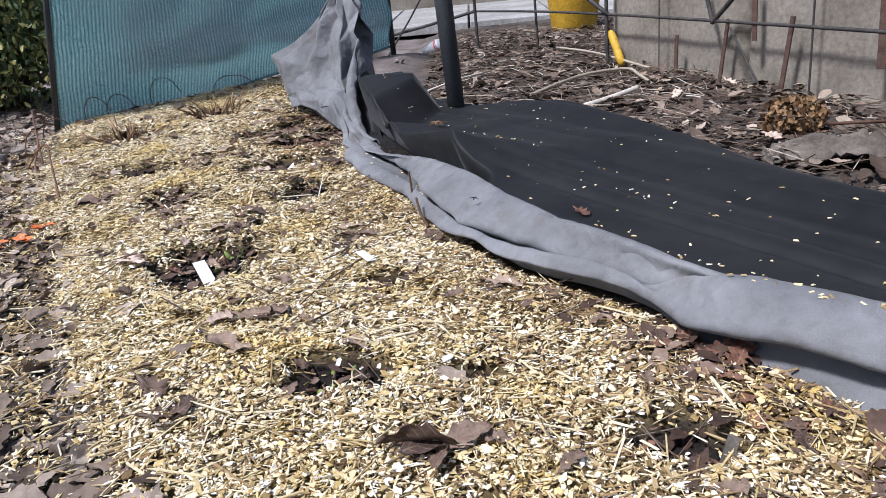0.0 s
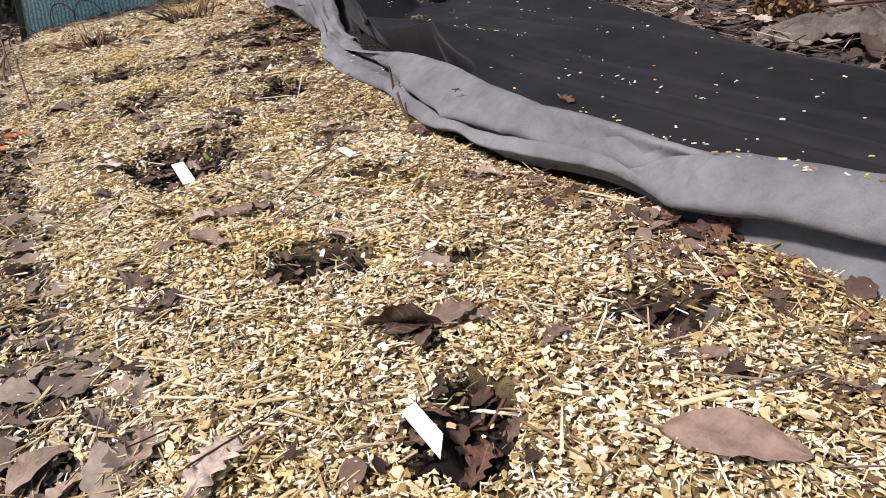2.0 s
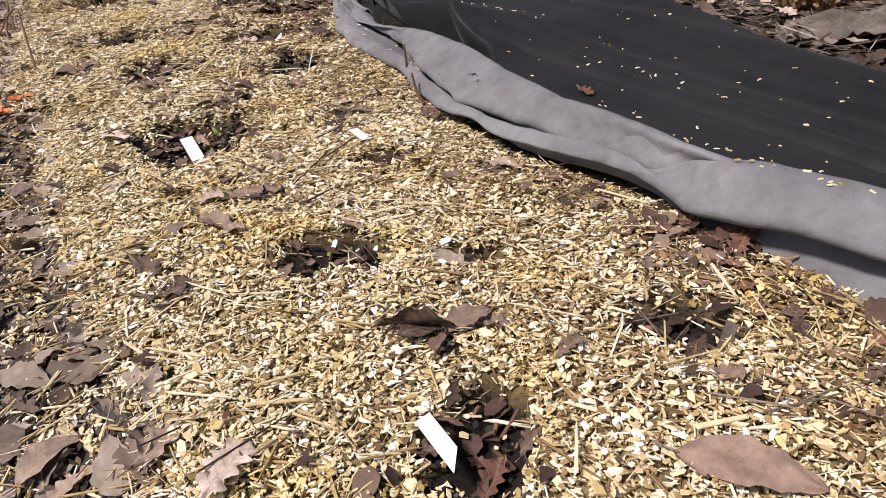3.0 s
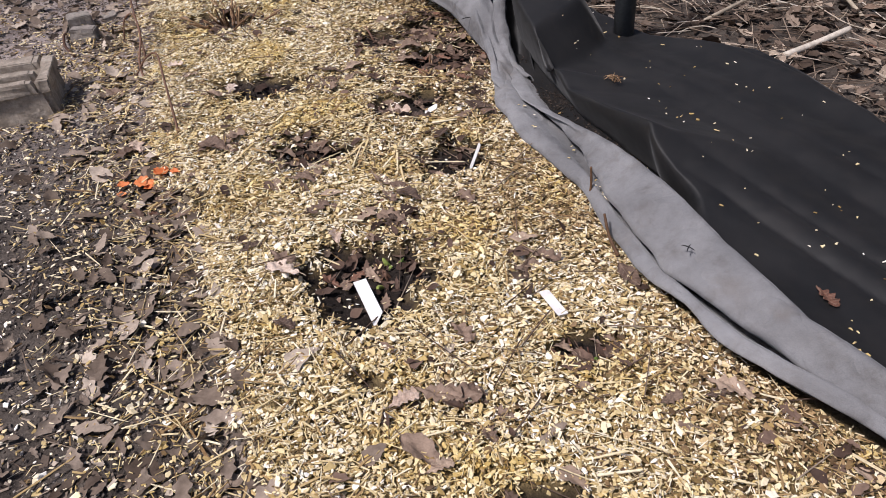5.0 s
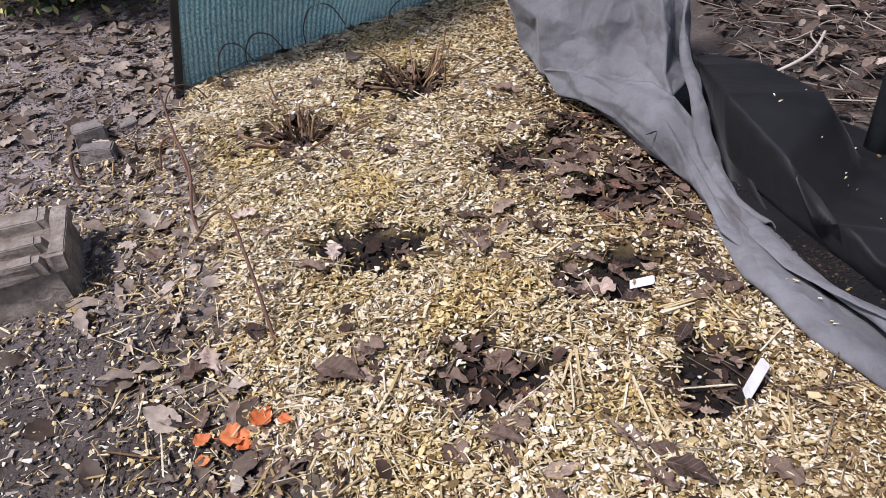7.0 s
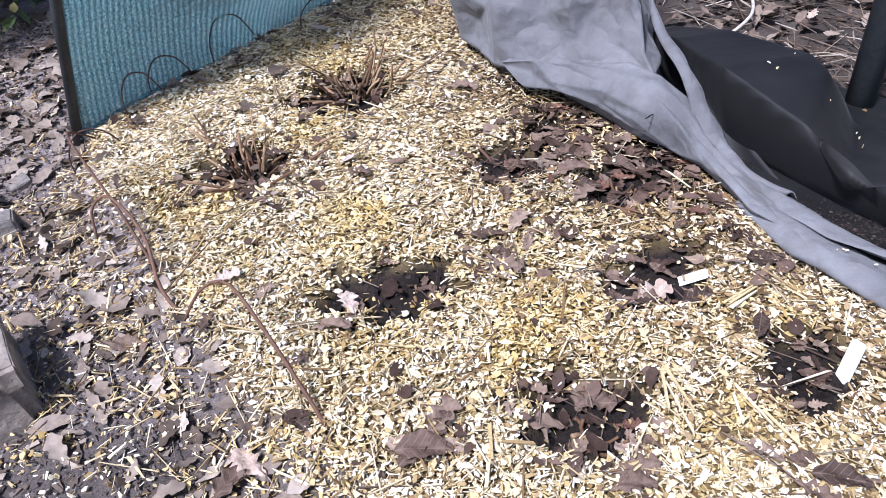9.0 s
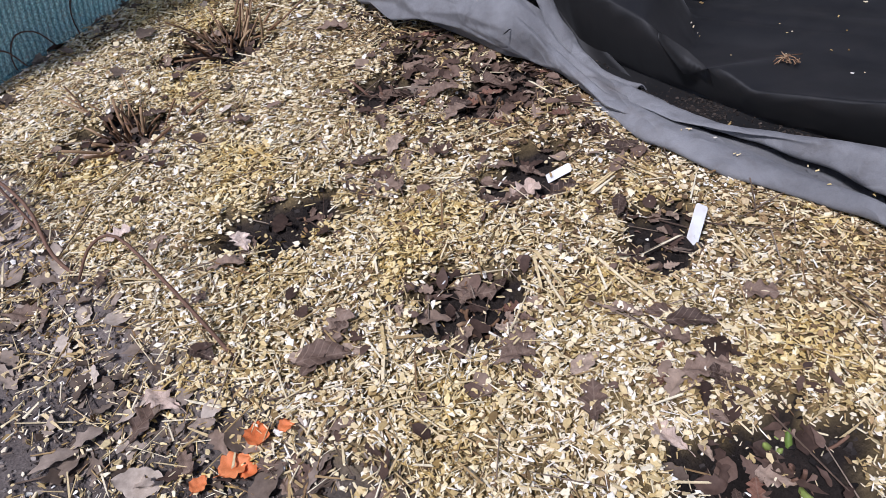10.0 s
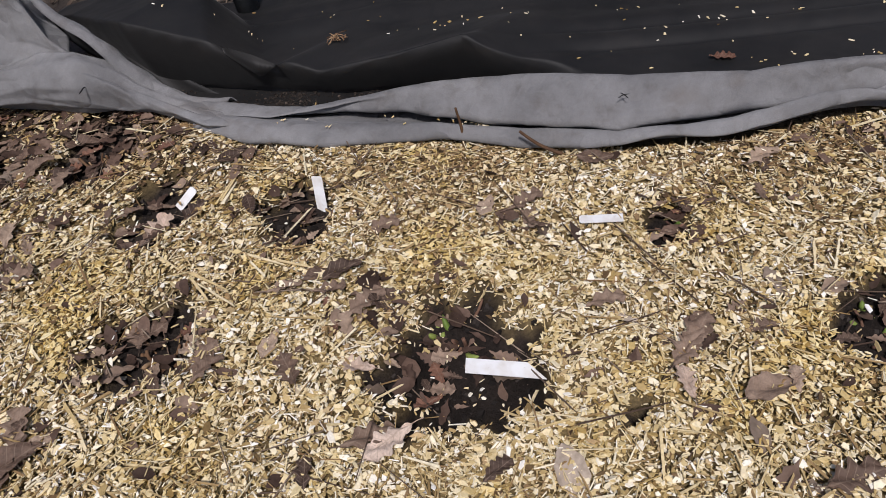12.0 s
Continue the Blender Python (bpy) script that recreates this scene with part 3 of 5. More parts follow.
x, y, rng = scatter(540000, 11, -1.75, 0.85, 0.05, 3.6, chip_cover)
n = len(x)
sliver = rng.rand(n) < 0.40
big = rng.rand(n) ** 4
length = np.where(sliver, 0.0065 + 0.023 * rng.rand(n) ** 2.3, 0.0048 + 0.0070 * rng.rand(n) + 0.012 * big)
width = np.where(sliver, rng.uniform(0.0010, 0.0034, n), length * rng.uniform(0.34, 0.74, n))
height = np.where(sliver, rng.uniform(0.0005, 0.0014, n), rng.uniform(0.0004, 0.0013, n))
z = ground_z(x, y) + rng.uniform(0.0, 0.013, n)
near_cloth = np.exp(-(np.maximum(fabric_low(y) - x, 0) / (0.28 + 0.12 * step(1.2, 0.8, y))) ** 2)
old = rng.rand(n) < 0.06 + 0.52 * near_cloth * np.clip(0.75 + 1.6 * N1(x * 8, y * 8), 0.15, 1.3) + 0.10 * (N2(x * 9 + 3, y * 9) > 0.2) + 0.35 * np.exp(-((x + 0.48) / 0.22) ** 2 - ((y - 2.25) / 0.24) ** 2)
for pick, form, faces, mat, name, label in ((~sliver & ~old, chunks, CHUNK_FACES, CHIP, "wood_chip_mulch", "pale yellow fresh wood chip mulch spread over the bed"), (~sliver & old, chunks, CHUNK_FACES, OLD_CHIP, "weathered_wood_chips", "browned weathered wood chips among the fresh mulch"),
                                            (sliver & ~old, flakes, BOX_FACES, CHIP, "wood_slivers", "pale yellow wood slivers among the chips"), (sliver & old, flakes, BOX_FACES, OLD_CHIP, "bark_slivers", "brown bark slivers among the chips")):
    many(name, form(x[pick], y[pick], z[pick], rng, length[pick], width[pick], height[pick], 0.29), faces, mat, label, "wood chips")


def straw_cover(x, y):
    edge = x - bed_left(y)
    k = np.where(edge > 0, np.exp(-(edge / 0.16) ** 2) + 0.42 * step(0, 0.1, edge), 0.95 * np.exp(-(edge / 0.20) ** 2) + 0.03)
    return k * (1 - step(0.0, 0.05, x - fabric_low(y))) * (1 - step(-0.05, 0.02, behind_net(x, y))) * (1 - 0.93 * hollow(x, y, 0.95))


x, y, rng = scatter(20000, 12, -1.8, 0.85, 0.05, 3.5, straw_cover)
n = len(x)
many("straw", flakes(x, y, ground_z(x, y) + rng.uniform(0.004, 0.017, n), rng, 0.022 + 0.075 * rng.rand(n) ** 2, 0.0012 + 0.0034 * rng.rand(n) ** 2, rng.uniform(0.0008, 0.0018, n), 0.10),
     BOX_FACES, STRAW, "dry broken straw stalks lying on the mulch", "straw")
# x, y, length, turn
SPLINTERS = [(0.22, 0.776, 0.05, -52), (-0.023, 0.917, 0.073, 11), (0.172, 0.815, 0.052, -59), (-0.106, 0.537, 0.07, 7), (0.134, 0.524, 0.063, -16), (0.204, 0.522, 0.041, -28), (0.33, 0.486, 0.056, 14), (0.057, 0.403, 0.028, -45), (-0.049, 0.663, 0.059, -30), (-0.241, 0.586, 0.057, 34), (0.36, 0.591, 0.048, 48), (-0.356, 1.852, 0.097, 21), (-0.291, 1.825, 0.049, -66), (-0.556, 1.699, 0.081, -106), (-0.457, 1.659, 0.094, -79), (-0.816, 1.639, 0.055, -108), (-1.173, 1.591, 0.051, -63), (-1.277, 1.781, 0.055, -57), (-0.56, 1.98, 0.065, 49), (-0.366, 1.841, 0.081, 20), (-0.538, 1.705, 0.1, -88), (-0.804, 1.67, 0.071, -100), (-0.436, 1.606, 0.082, -72), (-1.304, 1.809, 0.036, 42), (-1.328, 1.903, 0.055, 14), (-0.887, 2.175, 0.146, -64), (-0.55, 1.672, 0.093, -90), (-0.303, 1.056, 0.046, -143), (-0.371, 1.832, 0.068, 25), (-0.528, 1.344, 0.082, -25), (-0.472, 1.128, 0.052, -41), (-0.772, 1.817, 0.064, -99), (-0.041, 0.942, 0.079, -161)]
split_rng = np.random.RandomState(19)
for k, (px, py, size, turn) in enumerate(SPLINTERS):
    one_chip = lambda v: np.array([v])
    size = min(size, 0.11)
    pts = flakes(np.zeros(1), np.zeros(1), np.zeros(1), split_rng, one_chip(size), one_chip(0.0035 + 0.0035 * split_rng.rand()), one_chip(0.0016), 0.0)[0]
    yaw = math.atan2(*(pts[1] + pts[2] - pts[0] - pts[3])[1::-1])
    ob = new("wood_splinter", mesh_of("wood_splinter", pts, BOX_FACES + [(3, 2, 1, 0)], SPLINTER))
    ob.matrix_world = pose(px, py, float(ground_z(px, py)) + 0.0135, split_rng.uniform(-4, 4), split_rng.uniform(-3, 3), turn - math.degrees(yaw))
    tagged(ob, "long pale split of wood lying on the mulch", "wood splinter", "wood splinters")
x, y, rng = scatter(9000, 16, -2.5, -1.2, 1.5, 3.7, lambda x, y: (0.25 + 0.55 * step(2.0, 2.6, y)) * (1 - step(-0.08, 0.0, x - bed_left(y))) * np.clip(0.5 + 2.2 * N1(x * 6, y * 6), 0.05, 1.0))
n = len(x)
L = 0.005 + 0.030 * rng.rand(n) ** 3
many("path_debris", flakes(x, y, ground_z(x, y) + rng.uniform(0.001, 0.006, n), rng, L, np.minimum(L * rng.uniform(0.12, 0.5, n), 0.007), np.full(n, 0.0011), 0.2), BOX_FACES, STRAW, "pale bits of straw and chip trodden into the path", "straw")
x, y, rng = scatter(60000, 13, -1.75, 0.85, 0.05, 3.5, lambda x, y: hollow(x, y, 1.05))
n = len(x)
s = 0.002 + 0.011 * rng.rand(n) ** 3
many("soil_crumbs", flakes(x, y, ground_z(x, y) - 0.001, rng, s, s * 0.8, s * 0.7, 0.5), BOX_FACES, CRUMB, "crumbly black compost in the planting hollows", "soil")
x, y, rng = scatter(90000, 14, -2.4, 0.2, 0.0, 3.6, lambda x, y: (1 - step(-0.05, 0.03, x - bed_left(y))) * step(-2.4, -1.9, x) * step(0.0, 0.3, y))
n = len(x)
s = 0.0022 + 0.0075 * rng.rand(n) ** 2
many("path_crumbs", flakes(x, y, ground_z(x, y) - 0.001, rng, s, s * 0.8, s * 0.55, 0.5), BOX_FACES, PATHCRUMB, "small crumbs of brown soil on the path", "soil")


x, y, rng = scatter(45000, 15, -2.4, 0.2, 0.0, 3.6, lambda x, y: (0.35 + 0.3 * step(1.6, 2.2, y) + 0.65 * np.exp(-((x - bed_left(y)) / 0.3) ** 2)) * (1 - step(0.0, 0.08, x - bed_left(y))) * (1 - step(-0.02, 0.03, behind_net(x, y)) * (x > -1.3)))
n = len(x)
L = 0.004 + 0.020 * rng.rand(n) ** 2.5
many("path_fragments", flakes(x, y, ground_z(x, y) + rng.uniform(0.0, 0.006, n), rng, L, L * rng.uniform(0.15, 0.7, n), np.full(n, 0.001), 0.25), BOX_FACES, LITTER, "broken bits of leaf and stalk on the path", "leaf litter")


# ---- leaves ----
def leaf_points(length, width, lobes, rows, cols, rng):
    """A leaf on the ground, stalk at -x: lobed outline, folded along the rib, curled."""
    t = np.linspace(0, 1, rows)
    body = (t + 0.02) ** 0.85 * (1.02 - t) ** 0.42 * 1.75 if lobes else np.sin(np.pi * t ** 0.8) ** 0.7 * (1 + 0.10 * np.sin(23 * t + rng.uniform(0, 6)) + rng.uniform(-0.06, 0.06, rows))
    if lobes:
        body = body * (0.80 + 0.24 * np.sin(2 * np.pi * lobes * t + rng.uniform(0, 0.6))) * (1 + rng.uniform(-0.08, 0.08, rows))
    body = np.maximum(body, 0.035)
    u = np.linspace(-1, 1, cols)
    curl, fold, roll = rng.uniform(-0.7, 1.1), rng.uniform(0.05, 0.45), rng.uniform(-0.5, 0.5)
    X = (t[:, None] - 0.5) * length + 0 * u
    X = X + 0.10 * length * np.abs(u) * np.sign(lobes) * (0.5 - t[:, None])
    Y = u[None] * body[:, None] * width * 0.5 + 0.06 * width * np.sin(3 * t[:, None])
    Z = np.abs(u[None]) ** 1.3 * body[:, None] * width * 0.5 * fold + curl * (t[:, None] - 0.5) ** 2 * length * 0.5
    Z = Z + roll * (u[None] * body[:, None]) * width * 0.5 * (t[:, None] - 0.3) + 0.05 * width * np.sin(9 * t[:, None] + 4 * u[None]) + 0.03 * width * np.sin(21 * t[:, None] - 5 * u[None]) * np.abs(u[None])
    Z = Z - Z.min() + 0.0008
    return np.dstack([X, Y, Z])


def leaf_mesh(name, lobes, seed, mat, ratio, rows=25, cols=9):
    rng = np.random.RandomState(seed)
    pts = leaf_points(1.0, ratio, lobes, rows, cols, rng)
    return grid_mesh(name, pts, mat, True)


TAN = leaf_material("tan_leaf", [(0.0, (0.52, 0.39, 0.30)), (1.0, (0.66, 0.53, 0.43))])
OAK = [leaf_mesh("oak_leaf", 3.5 + (k % 2), 40 + k, LEAF, 0.62) for k in range(7)]
OVAL = [leaf_mesh("oval_leaf", 0, 60 + k, LEAF, 0.48) for k in range(6)]
PALE_OAK = [leaf_mesh("oak_leaf", 3.5 + (k % 2), 140 + k, TAN, 0.66) for k in range(4)]
RUSTY = [leaf_mesh("russet_leaf", 4, 80 + k, RUSSET, 0.6) for k in range(3)]
FLAME = [leaf_mesh("orange_leaf", 0, 90 + k, ORANGE, 0.78, 17, 9) for k in range(3)]


STALKS = {}


def stalk_of(me):
    """The thin stalk that runs on from a leaf's base; one mesh for all leaves of a shape."""
    if me.name not in STALKS:
        c = me.vertices[4].co
        STALKS[me.name] = tube("stalk", [c + Vector((0.03, 0, 0.004)), c + Vector((-0.07, 0.012, 0.010)), c + Vector((-0.17, 0.04, 0.002))], [0.011, 0.009, 0.012], me.materials[0], 5)
    return STALKS[me.name]


def lay(name, me, x, y, length, turn, label, lift=0.010, tip=0.0, lean=0.0, group="leaves on the mulch"):
    ob = new(name, me)
    ob.matrix_world = pose(x, y, float(ground_z(x, y)) + lift, tip, lean, turn) @ Matrix.Scale(length, 4)
    part("stalk", stalk_of(me), ob)
    return tagged(ob, label, "leaf", group)


BROAD = leaf_mesh("dead_leaf", 0, 171, leaf_material("brown_leaf", [(0.0, (0.25, 0.165, 0.115)), (1.0, (0.30, 0.205, 0.150))]), 0.36)
lay("dead_leaf", BROAD, 0.335, 0.43, 0.125, -22, "large brown curled dead leaf lying on wood chips", 0.014, 16, 0)
# x, y, length, turn
LEAVES_NEAR = [(-0.22, 0.49, 0.08, 60), (0.045, 0.645, 0.075, 5), (0.12, 0.65, 0.053, 0), (0.2, 0.6, 0.044, 30), (-0.31, 0.74, 0.074, 10), (-0.29, 0.75, 0.055, 80), (0.44, 0.82, 0.085, 10), (0.44, 0.79, 0.064, 60), (0.3, 0.8, 0.036, 20), (0.32, 0.76, 0.039, 80), (-0.26, 0.9, 0.043, 10), (-0.17, 1.42, 0.057, 0), (0.06, 1.05, 0.043, 40), (0.13, 1.07, 0.042, 0), (0.5, 0.55, 0.035, 30), (0.52, 0.56, 0.047, 10), (0.11, 0.45, 0.056, 80), (0.15, 0.5, 0.046, 60), (0.04, 0.48, 0.046, 0), (0.35, 0.55, 0.043, 0), (-0.25, 1.03, 0.101, -10), (-0.36, 0.51, 0.08, 50), (-0.32, 0.47, 0.068, 70)]
LEAVES_MID = [(-0.29, 0.92, 0.082, 0), (-0.44, 1.46, 0.098, 20), (-0.51, 1.87, 0.083, 30), (-0.65, 1.58, 0.064, 60), (-0.59, 1.47, 0.07, 100), (-0.57, 1.53, 0.054, 80), (-0.61, 1.31, 0.104, 0), (-0.13, 1.37, 0.071, 20), (-0.17, 1.33, 0.058, 0), (-0.3, 1.54, 0.065, 10), (0.02, 1.32, 0.064, 0), (-0.0, 1.56, 0.068, 20), (-0.28, 1.03, 0.078, 30), (-0.51, 2.17, 0.127, 40), (-0.86, 1.72, 0.073, 90), (-0.89, 1.68, 0.092, 30), (-0.69, 1.35, 0.052, 80), (-0.56, 1.15, 0.049, 40), (-0.36, 0.81, 0.088, 10), (-0.65, 1.72, 0.069, 0), (-0.41, 1.53, 0.067, 10), (-0.45, 1.52, 0.055, 0), (0.15, 1.08, 0.072, 10), (-0.26, 1.16, 0.062, 0), (-0.42, 2.22, 0.146, 10)]
LEAVES_FAR = [(-0.95, 1.97, 0.063, 95), (-0.51, 1.87, 0.089, 0), (-0.44, 1.85, 0.069, 20), (-0.65, 2.09, 0.075, 60), (-0.7, 2.0, 0.071, -20), (-0.71, 2.07, 0.062, 0), (-0.91, 2.31, 0.058, 0), (-1.2, 2.34, 0.06, 0), (-1.13, 2.33, 0.059, 30), (-0.52, 2.13, 0.072, 40), (-0.3, 1.9, 0.068, 0), (-1.05, 1.87, 0.05, 10), (-1.32, 2.01, 0.085, 10), (-1.09, 2.02, 0.049, 60), (-1.18, 1.98, 0.049, 80), (-1.05, 1.77, 0.052, -40), (-1.15, 1.73, 0.089, 60), (-0.99, 1.92, 0.066, -10), (-0.66, 1.73, 0.07, 70), (-0.64, 1.6, 0.066, 0), (-0.9, 1.68, 0.057, 40), (-0.86, 1.71, 0.049, 80), (-0.48, 1.59, 0.06, -20), (-0.65, 2.56, 0.097, 0), (-0.52, 2.2, 0.081, 20)]
rng = random.Random(5)
for spot, turned in ((LEAVES_NEAR, 4), (LEAVES_MID, -47), (LEAVES_FAR, -12)):
    for i, (x, y, size, turn) in enumerate(spot):
        oval = (i * 7 + len(spot)) % 5 < 1 or size > 0.115
        if (x, y) in ((0.44, 0.82), (0.44, 0.79), (0.11, 0.45)):
            me, name, label = RUSTY[i % 3], "oak_leaf", "russet brown dead oak leaf on wood chips"
        elif oval:
            me, name, label = OVAL[i % 6], "dead_leaf", "grey-brown curled dead leaf on wood chips"
        else:
            me, name, label = OAK[i % 7], "oak_leaf", "grey-brown dead oak leaf on wood chips"
        lay(name, me, x, y, size if size > 0.115 and y < 0.7 else min(size, 0.078), turn + turned + rng.uniform(-15, 15), label, 0.011, rng.uniform(-8, 8), rng.uniform(-8, 8))
for x, y, size, turn, tip, lean in ((0.030, 0.640, 0.098, 172, 58, 0), (0.088, 0.652, 0.062, 20, 20, -10), (0.060, 0.622, 0.050, 80, -30, 12)):
    lay("dead_leaf", OVAL[2], x, y, size, turn, "dark curled dead leaf standing on edge in mulch", 0.018, tip, lean)
for k, (x, y, size, turn, label) in enumerate(((-0.957, 1.975, 0.062, 100, "pale tan oak leaf lying on black soil"), (-0.137, 0.442, 0.085, 72, "pale tan oak leaf lying on wood chips"), (-0.50, 1.875, 0.078, 20, "tan curled oak leaf beside a plant label"), (-0.53, 1.40, 0.060, 110, "tan dead leaf lying on wood chips"),
                                                (-0.60, 1.285, 0.078, 160, "tan dead leaf lying on wood chips"), (-1.12, 1.745, 0.075, 130, "pale dead oak leaf at the bed's edge"), (-1.15, 2.06, 0.055, 20, "pale dead leaf at the bed's edge"), (-0.33, 1.01, 0.055, 40, "tan dead leaf lying on wood chips"))):
    lay("oak_leaf", PALE_OAK[k % 4], x, y, size, turn, label, 0.022 if k == 0 else 0.014, 4, 3)
for x, y, size, turn in ((-1.041, 1.604, 0.046, 20), (-1.001, 1.624, 0.042, 80), (-0.962, 1.615, 0.024, 10), (-1.09, 1.598, 0.028, 50), (-1.078, 1.565, 0.026, 120), (-1.025, 1.592, 0.030, 160)):
    lay("orange_leaf", FLAME[int(x * 1000) % 3], x, y, size, turn, "bright orange fallen leaf at the bed's edge", 0.012, 6, 8, "orange leaves")
CLUSTERS = [(-0.50, 2.20, 16, 0.10), (-0.60, 2.30, 12, 0.09), (-0.44, 1.50, 8, 0.06), (-0.50, 1.88, 9, 0.07), (-0.67, 1.70, 16, 0.085), (-0.36, 1.71, 14, 0.06), (-0.44, 1.31, 13, 0.075), (-0.40, 2.05, 12, 0.08), (-0.70, 2.04, 7, 0.06), (-0.44, 1.395, 9, 0.06), (-0.27, 1.04, 4, 0.04),
            (-0.15, 1.36, 3, 0.03), (-0.05, 1.14, 9, 0.05), (-0.36, 2.22, 8, 0.09), (-0.52, 2.33, 8, 0.09), (0.09, 0.50, 6, 0.05), (0.33, 0.63, 6, 0.05), (-0.88, 1.69, 4, 0.05), (-0.01, 1.57, 3, 0.03), (-0.29, 1.90, 4, 0.05), (0.42, 0.80, 9, 0.04), (0.45, 0.71, 5, 0.06), (0.50, 0.645, 5, 0.05), (0.41, 0.70, 4, 0.05), (0.385, 0.845, 5, 0.035), (0.33, 0.925, 5, 0.04), (0.24, 1.0, 4, 0.05), (-0.35, 2.16, 7, 0.06), (-0.41, 2.29, 10, 0.06), (-0.47, 2.38, 8, 0.05), (-0.36, 2.23, 7, 0.045), (0.52, 0.55, 3, 0.07), (0.45, 0.56, 3, 0.06), (0.36, 0.86, 6, 0.05), (-0.30, 2.0, 4, 0.04), (0.08, 0.64, 3, 0.05), (-0.84, 2.02, 4, 0.05), (-0.44, 2.21, 12, 0.08), (-0.40, 2.11, 11, 0.07), (-0.33, 2.20, 10, 0.05), (-0.50, 1.94, 7, 0.06), (-0.52, 2.44, 6, 0.05), (-0.45, 2.37, 9, 0.06), (-0.62, 2.10, 6, 0.06),
            (-1.12, 2.38, 9, 0.10), (-0.92, 2.62, 14, 0.11), (-1.40, 2.70, 4, 0.05), (-1.30, 2.80, 5, 0.06), (-1.18, 2.88, 5, 0.06), (-1.05, 2.98, 7, 0.07), (-0.92, 3.08, 7, 0.07), (-0.78, 3.12, 6, 0.08), (-0.11, 0.84, 5, 0.06), (-0.20, 0.98, 3, 0.04), (-0.99, 1.565, 14, 0.065), (-0.93, 1.52, 8, 0.06), (-1.06, 1.63, 6, 0.05)]
loose, loose_rng = [], np.random.RandomState(71)
for cx, cy, count, wide in CLUSTERS:
    for k in range(count):
        if k % 2:
            a, d = loose_rng.uniform(0, 6.28), wide * math.sqrt(loose_rng.rand()) * 1.2
            px, py, size = cx + d * math.cos(a), cy + d * math.sin(a), loose_rng.uniform(0.024, 0.056)
            turned = np.array(pose(0, 0, 0, loose_rng.uniform(-14, 14), loose_rng.uniform(-14, 14), loose_rng.uniform(0, 360)).to_3x3())
            leaf = leaf_points(size, size * loose_rng.uniform(0.45, 0.7), loose_rng.choice([0, 3.5, 4.5]), 17, 5, loose_rng).reshape(-1, 3)
            loose.append(leaf @ turned.T + (px, py, float(ground_z(px, py)) + loose_rng.uniform(0.005, 0.013)))
            continue
        a, d = rng.uniform(0, 6.28), wide * math.sqrt(rng.random()) * 1.2
        me = OVAL[rng.randrange(6)] if rng.random() < 0.4 else OAK[rng.randrange(7)]
        if rng.random() < (0.6 if cy < 0.9 and cx > 0.3 else 0.07):
            me = RUSTY[rng.randrange(3)]
        lay("dead_leaf", me, cx + d * math.cos(a), cy + d * math.sin(a), rng.uniform(0.024, 0.054), rng.uniform(0, 360), "small purple-brown dead leaf in a drift of leaves", rng.uniform(0.005, 0.012), rng.uniform(-14, 14), rng.uniform(-14, 14))


many("leaf_drift", np.array(loose), [(i * 5 + j, i * 5 + j + 1, (i + 1) * 5 + j + 1, (i + 1) * 5 + j) for i in range(16) for j in range(4)], DRIFT, "drift of purple-brown dead leaves in the hollows", "leaf litter", True)


def litter(name, n, seed, box, keep, label, lo=0.03, hi=0.075, lift=0.012, rows=8, cols=3, mat=None):
    x, y, rng = scatter(n, seed, *box, keep)
    pieces = []
    for px, py in zip(x, y):
        L = rng.uniform(lo, hi)
        p = leaf_points(L, L * rng.uniform(0.4, 0.7), rng.choice([0, 3, 4]), rows, cols, rng).reshape(-1, 3)
        m = pose(px, py, 0, rng.normal(0, 16), rng.normal(0, 16), rng.uniform(0, 360))
        r = np.array(m.to_3x3())
        pieces.append(p @ r.T + (px, py, float(ground_z(px, py)) + rng.uniform(0.001, lift)))
    faces = [(i * cols + j, i * cols + j + 1, (i + 1) * cols + j + 1, (i + 1) * cols + j) for i in range(rows - 1) for j in range(cols - 1)]
    return many(name, np.array(pieces), faces, mat or LITTER, label, "leaf litter", True)


def path_keep(x, y):
    edge = x - bed_left(y)
    return np.where(edge < 0.03, 0.075 + (0.45 + 0.45 * step(1.7, 1.1, y)) * np.exp(-((edge + 0.12) / 0.15) ** 2), 0.02) * (1 - 0.9 * step(-0.05, 0.0, behind_net(x, y)) * (x > -1.2))


litter("path_leaf_litter", 9500, 21, (-2.4, 0.1, 0.0, 3.4), path_keep, "brown dead leaves scattered along the path", 0.024, 0.074, 0.012, 14, 4)
litter("bank_leaf_litter", 6500, 22, (-0.3, 1.9, 0.9, 5.0), lambda x, y: step(0.015, 0.06, x - np.interp(y, FAB_Y, FAR_X)) * (1 - step(0.0, 0.6, y - 4.0)), "thick brown leaf litter under the wall", 0.022, 0.065, 0.03, mat=BANK)
def drift(x, y):
    k = np.zeros_like(x)
    for cx, cy, count, wide in CLUSTERS:
        k = np.maximum(k, min(1.0, count / 9) * np.exp(-((x - cx) ** 2 + (y - cy) ** 2) / (1.3 * wide) ** 2))
    k = np.maximum(k, 0.9 * fabric_edge(x, y))
    return (0.035 + 0.9 * k) * step(0.0, 0.05, x - bed_left(y)) * (1 - step(0.0, 0.03, x - fabric_low(y))) * (1 - step(-0.06, -0.02, behind_net(x, y)))


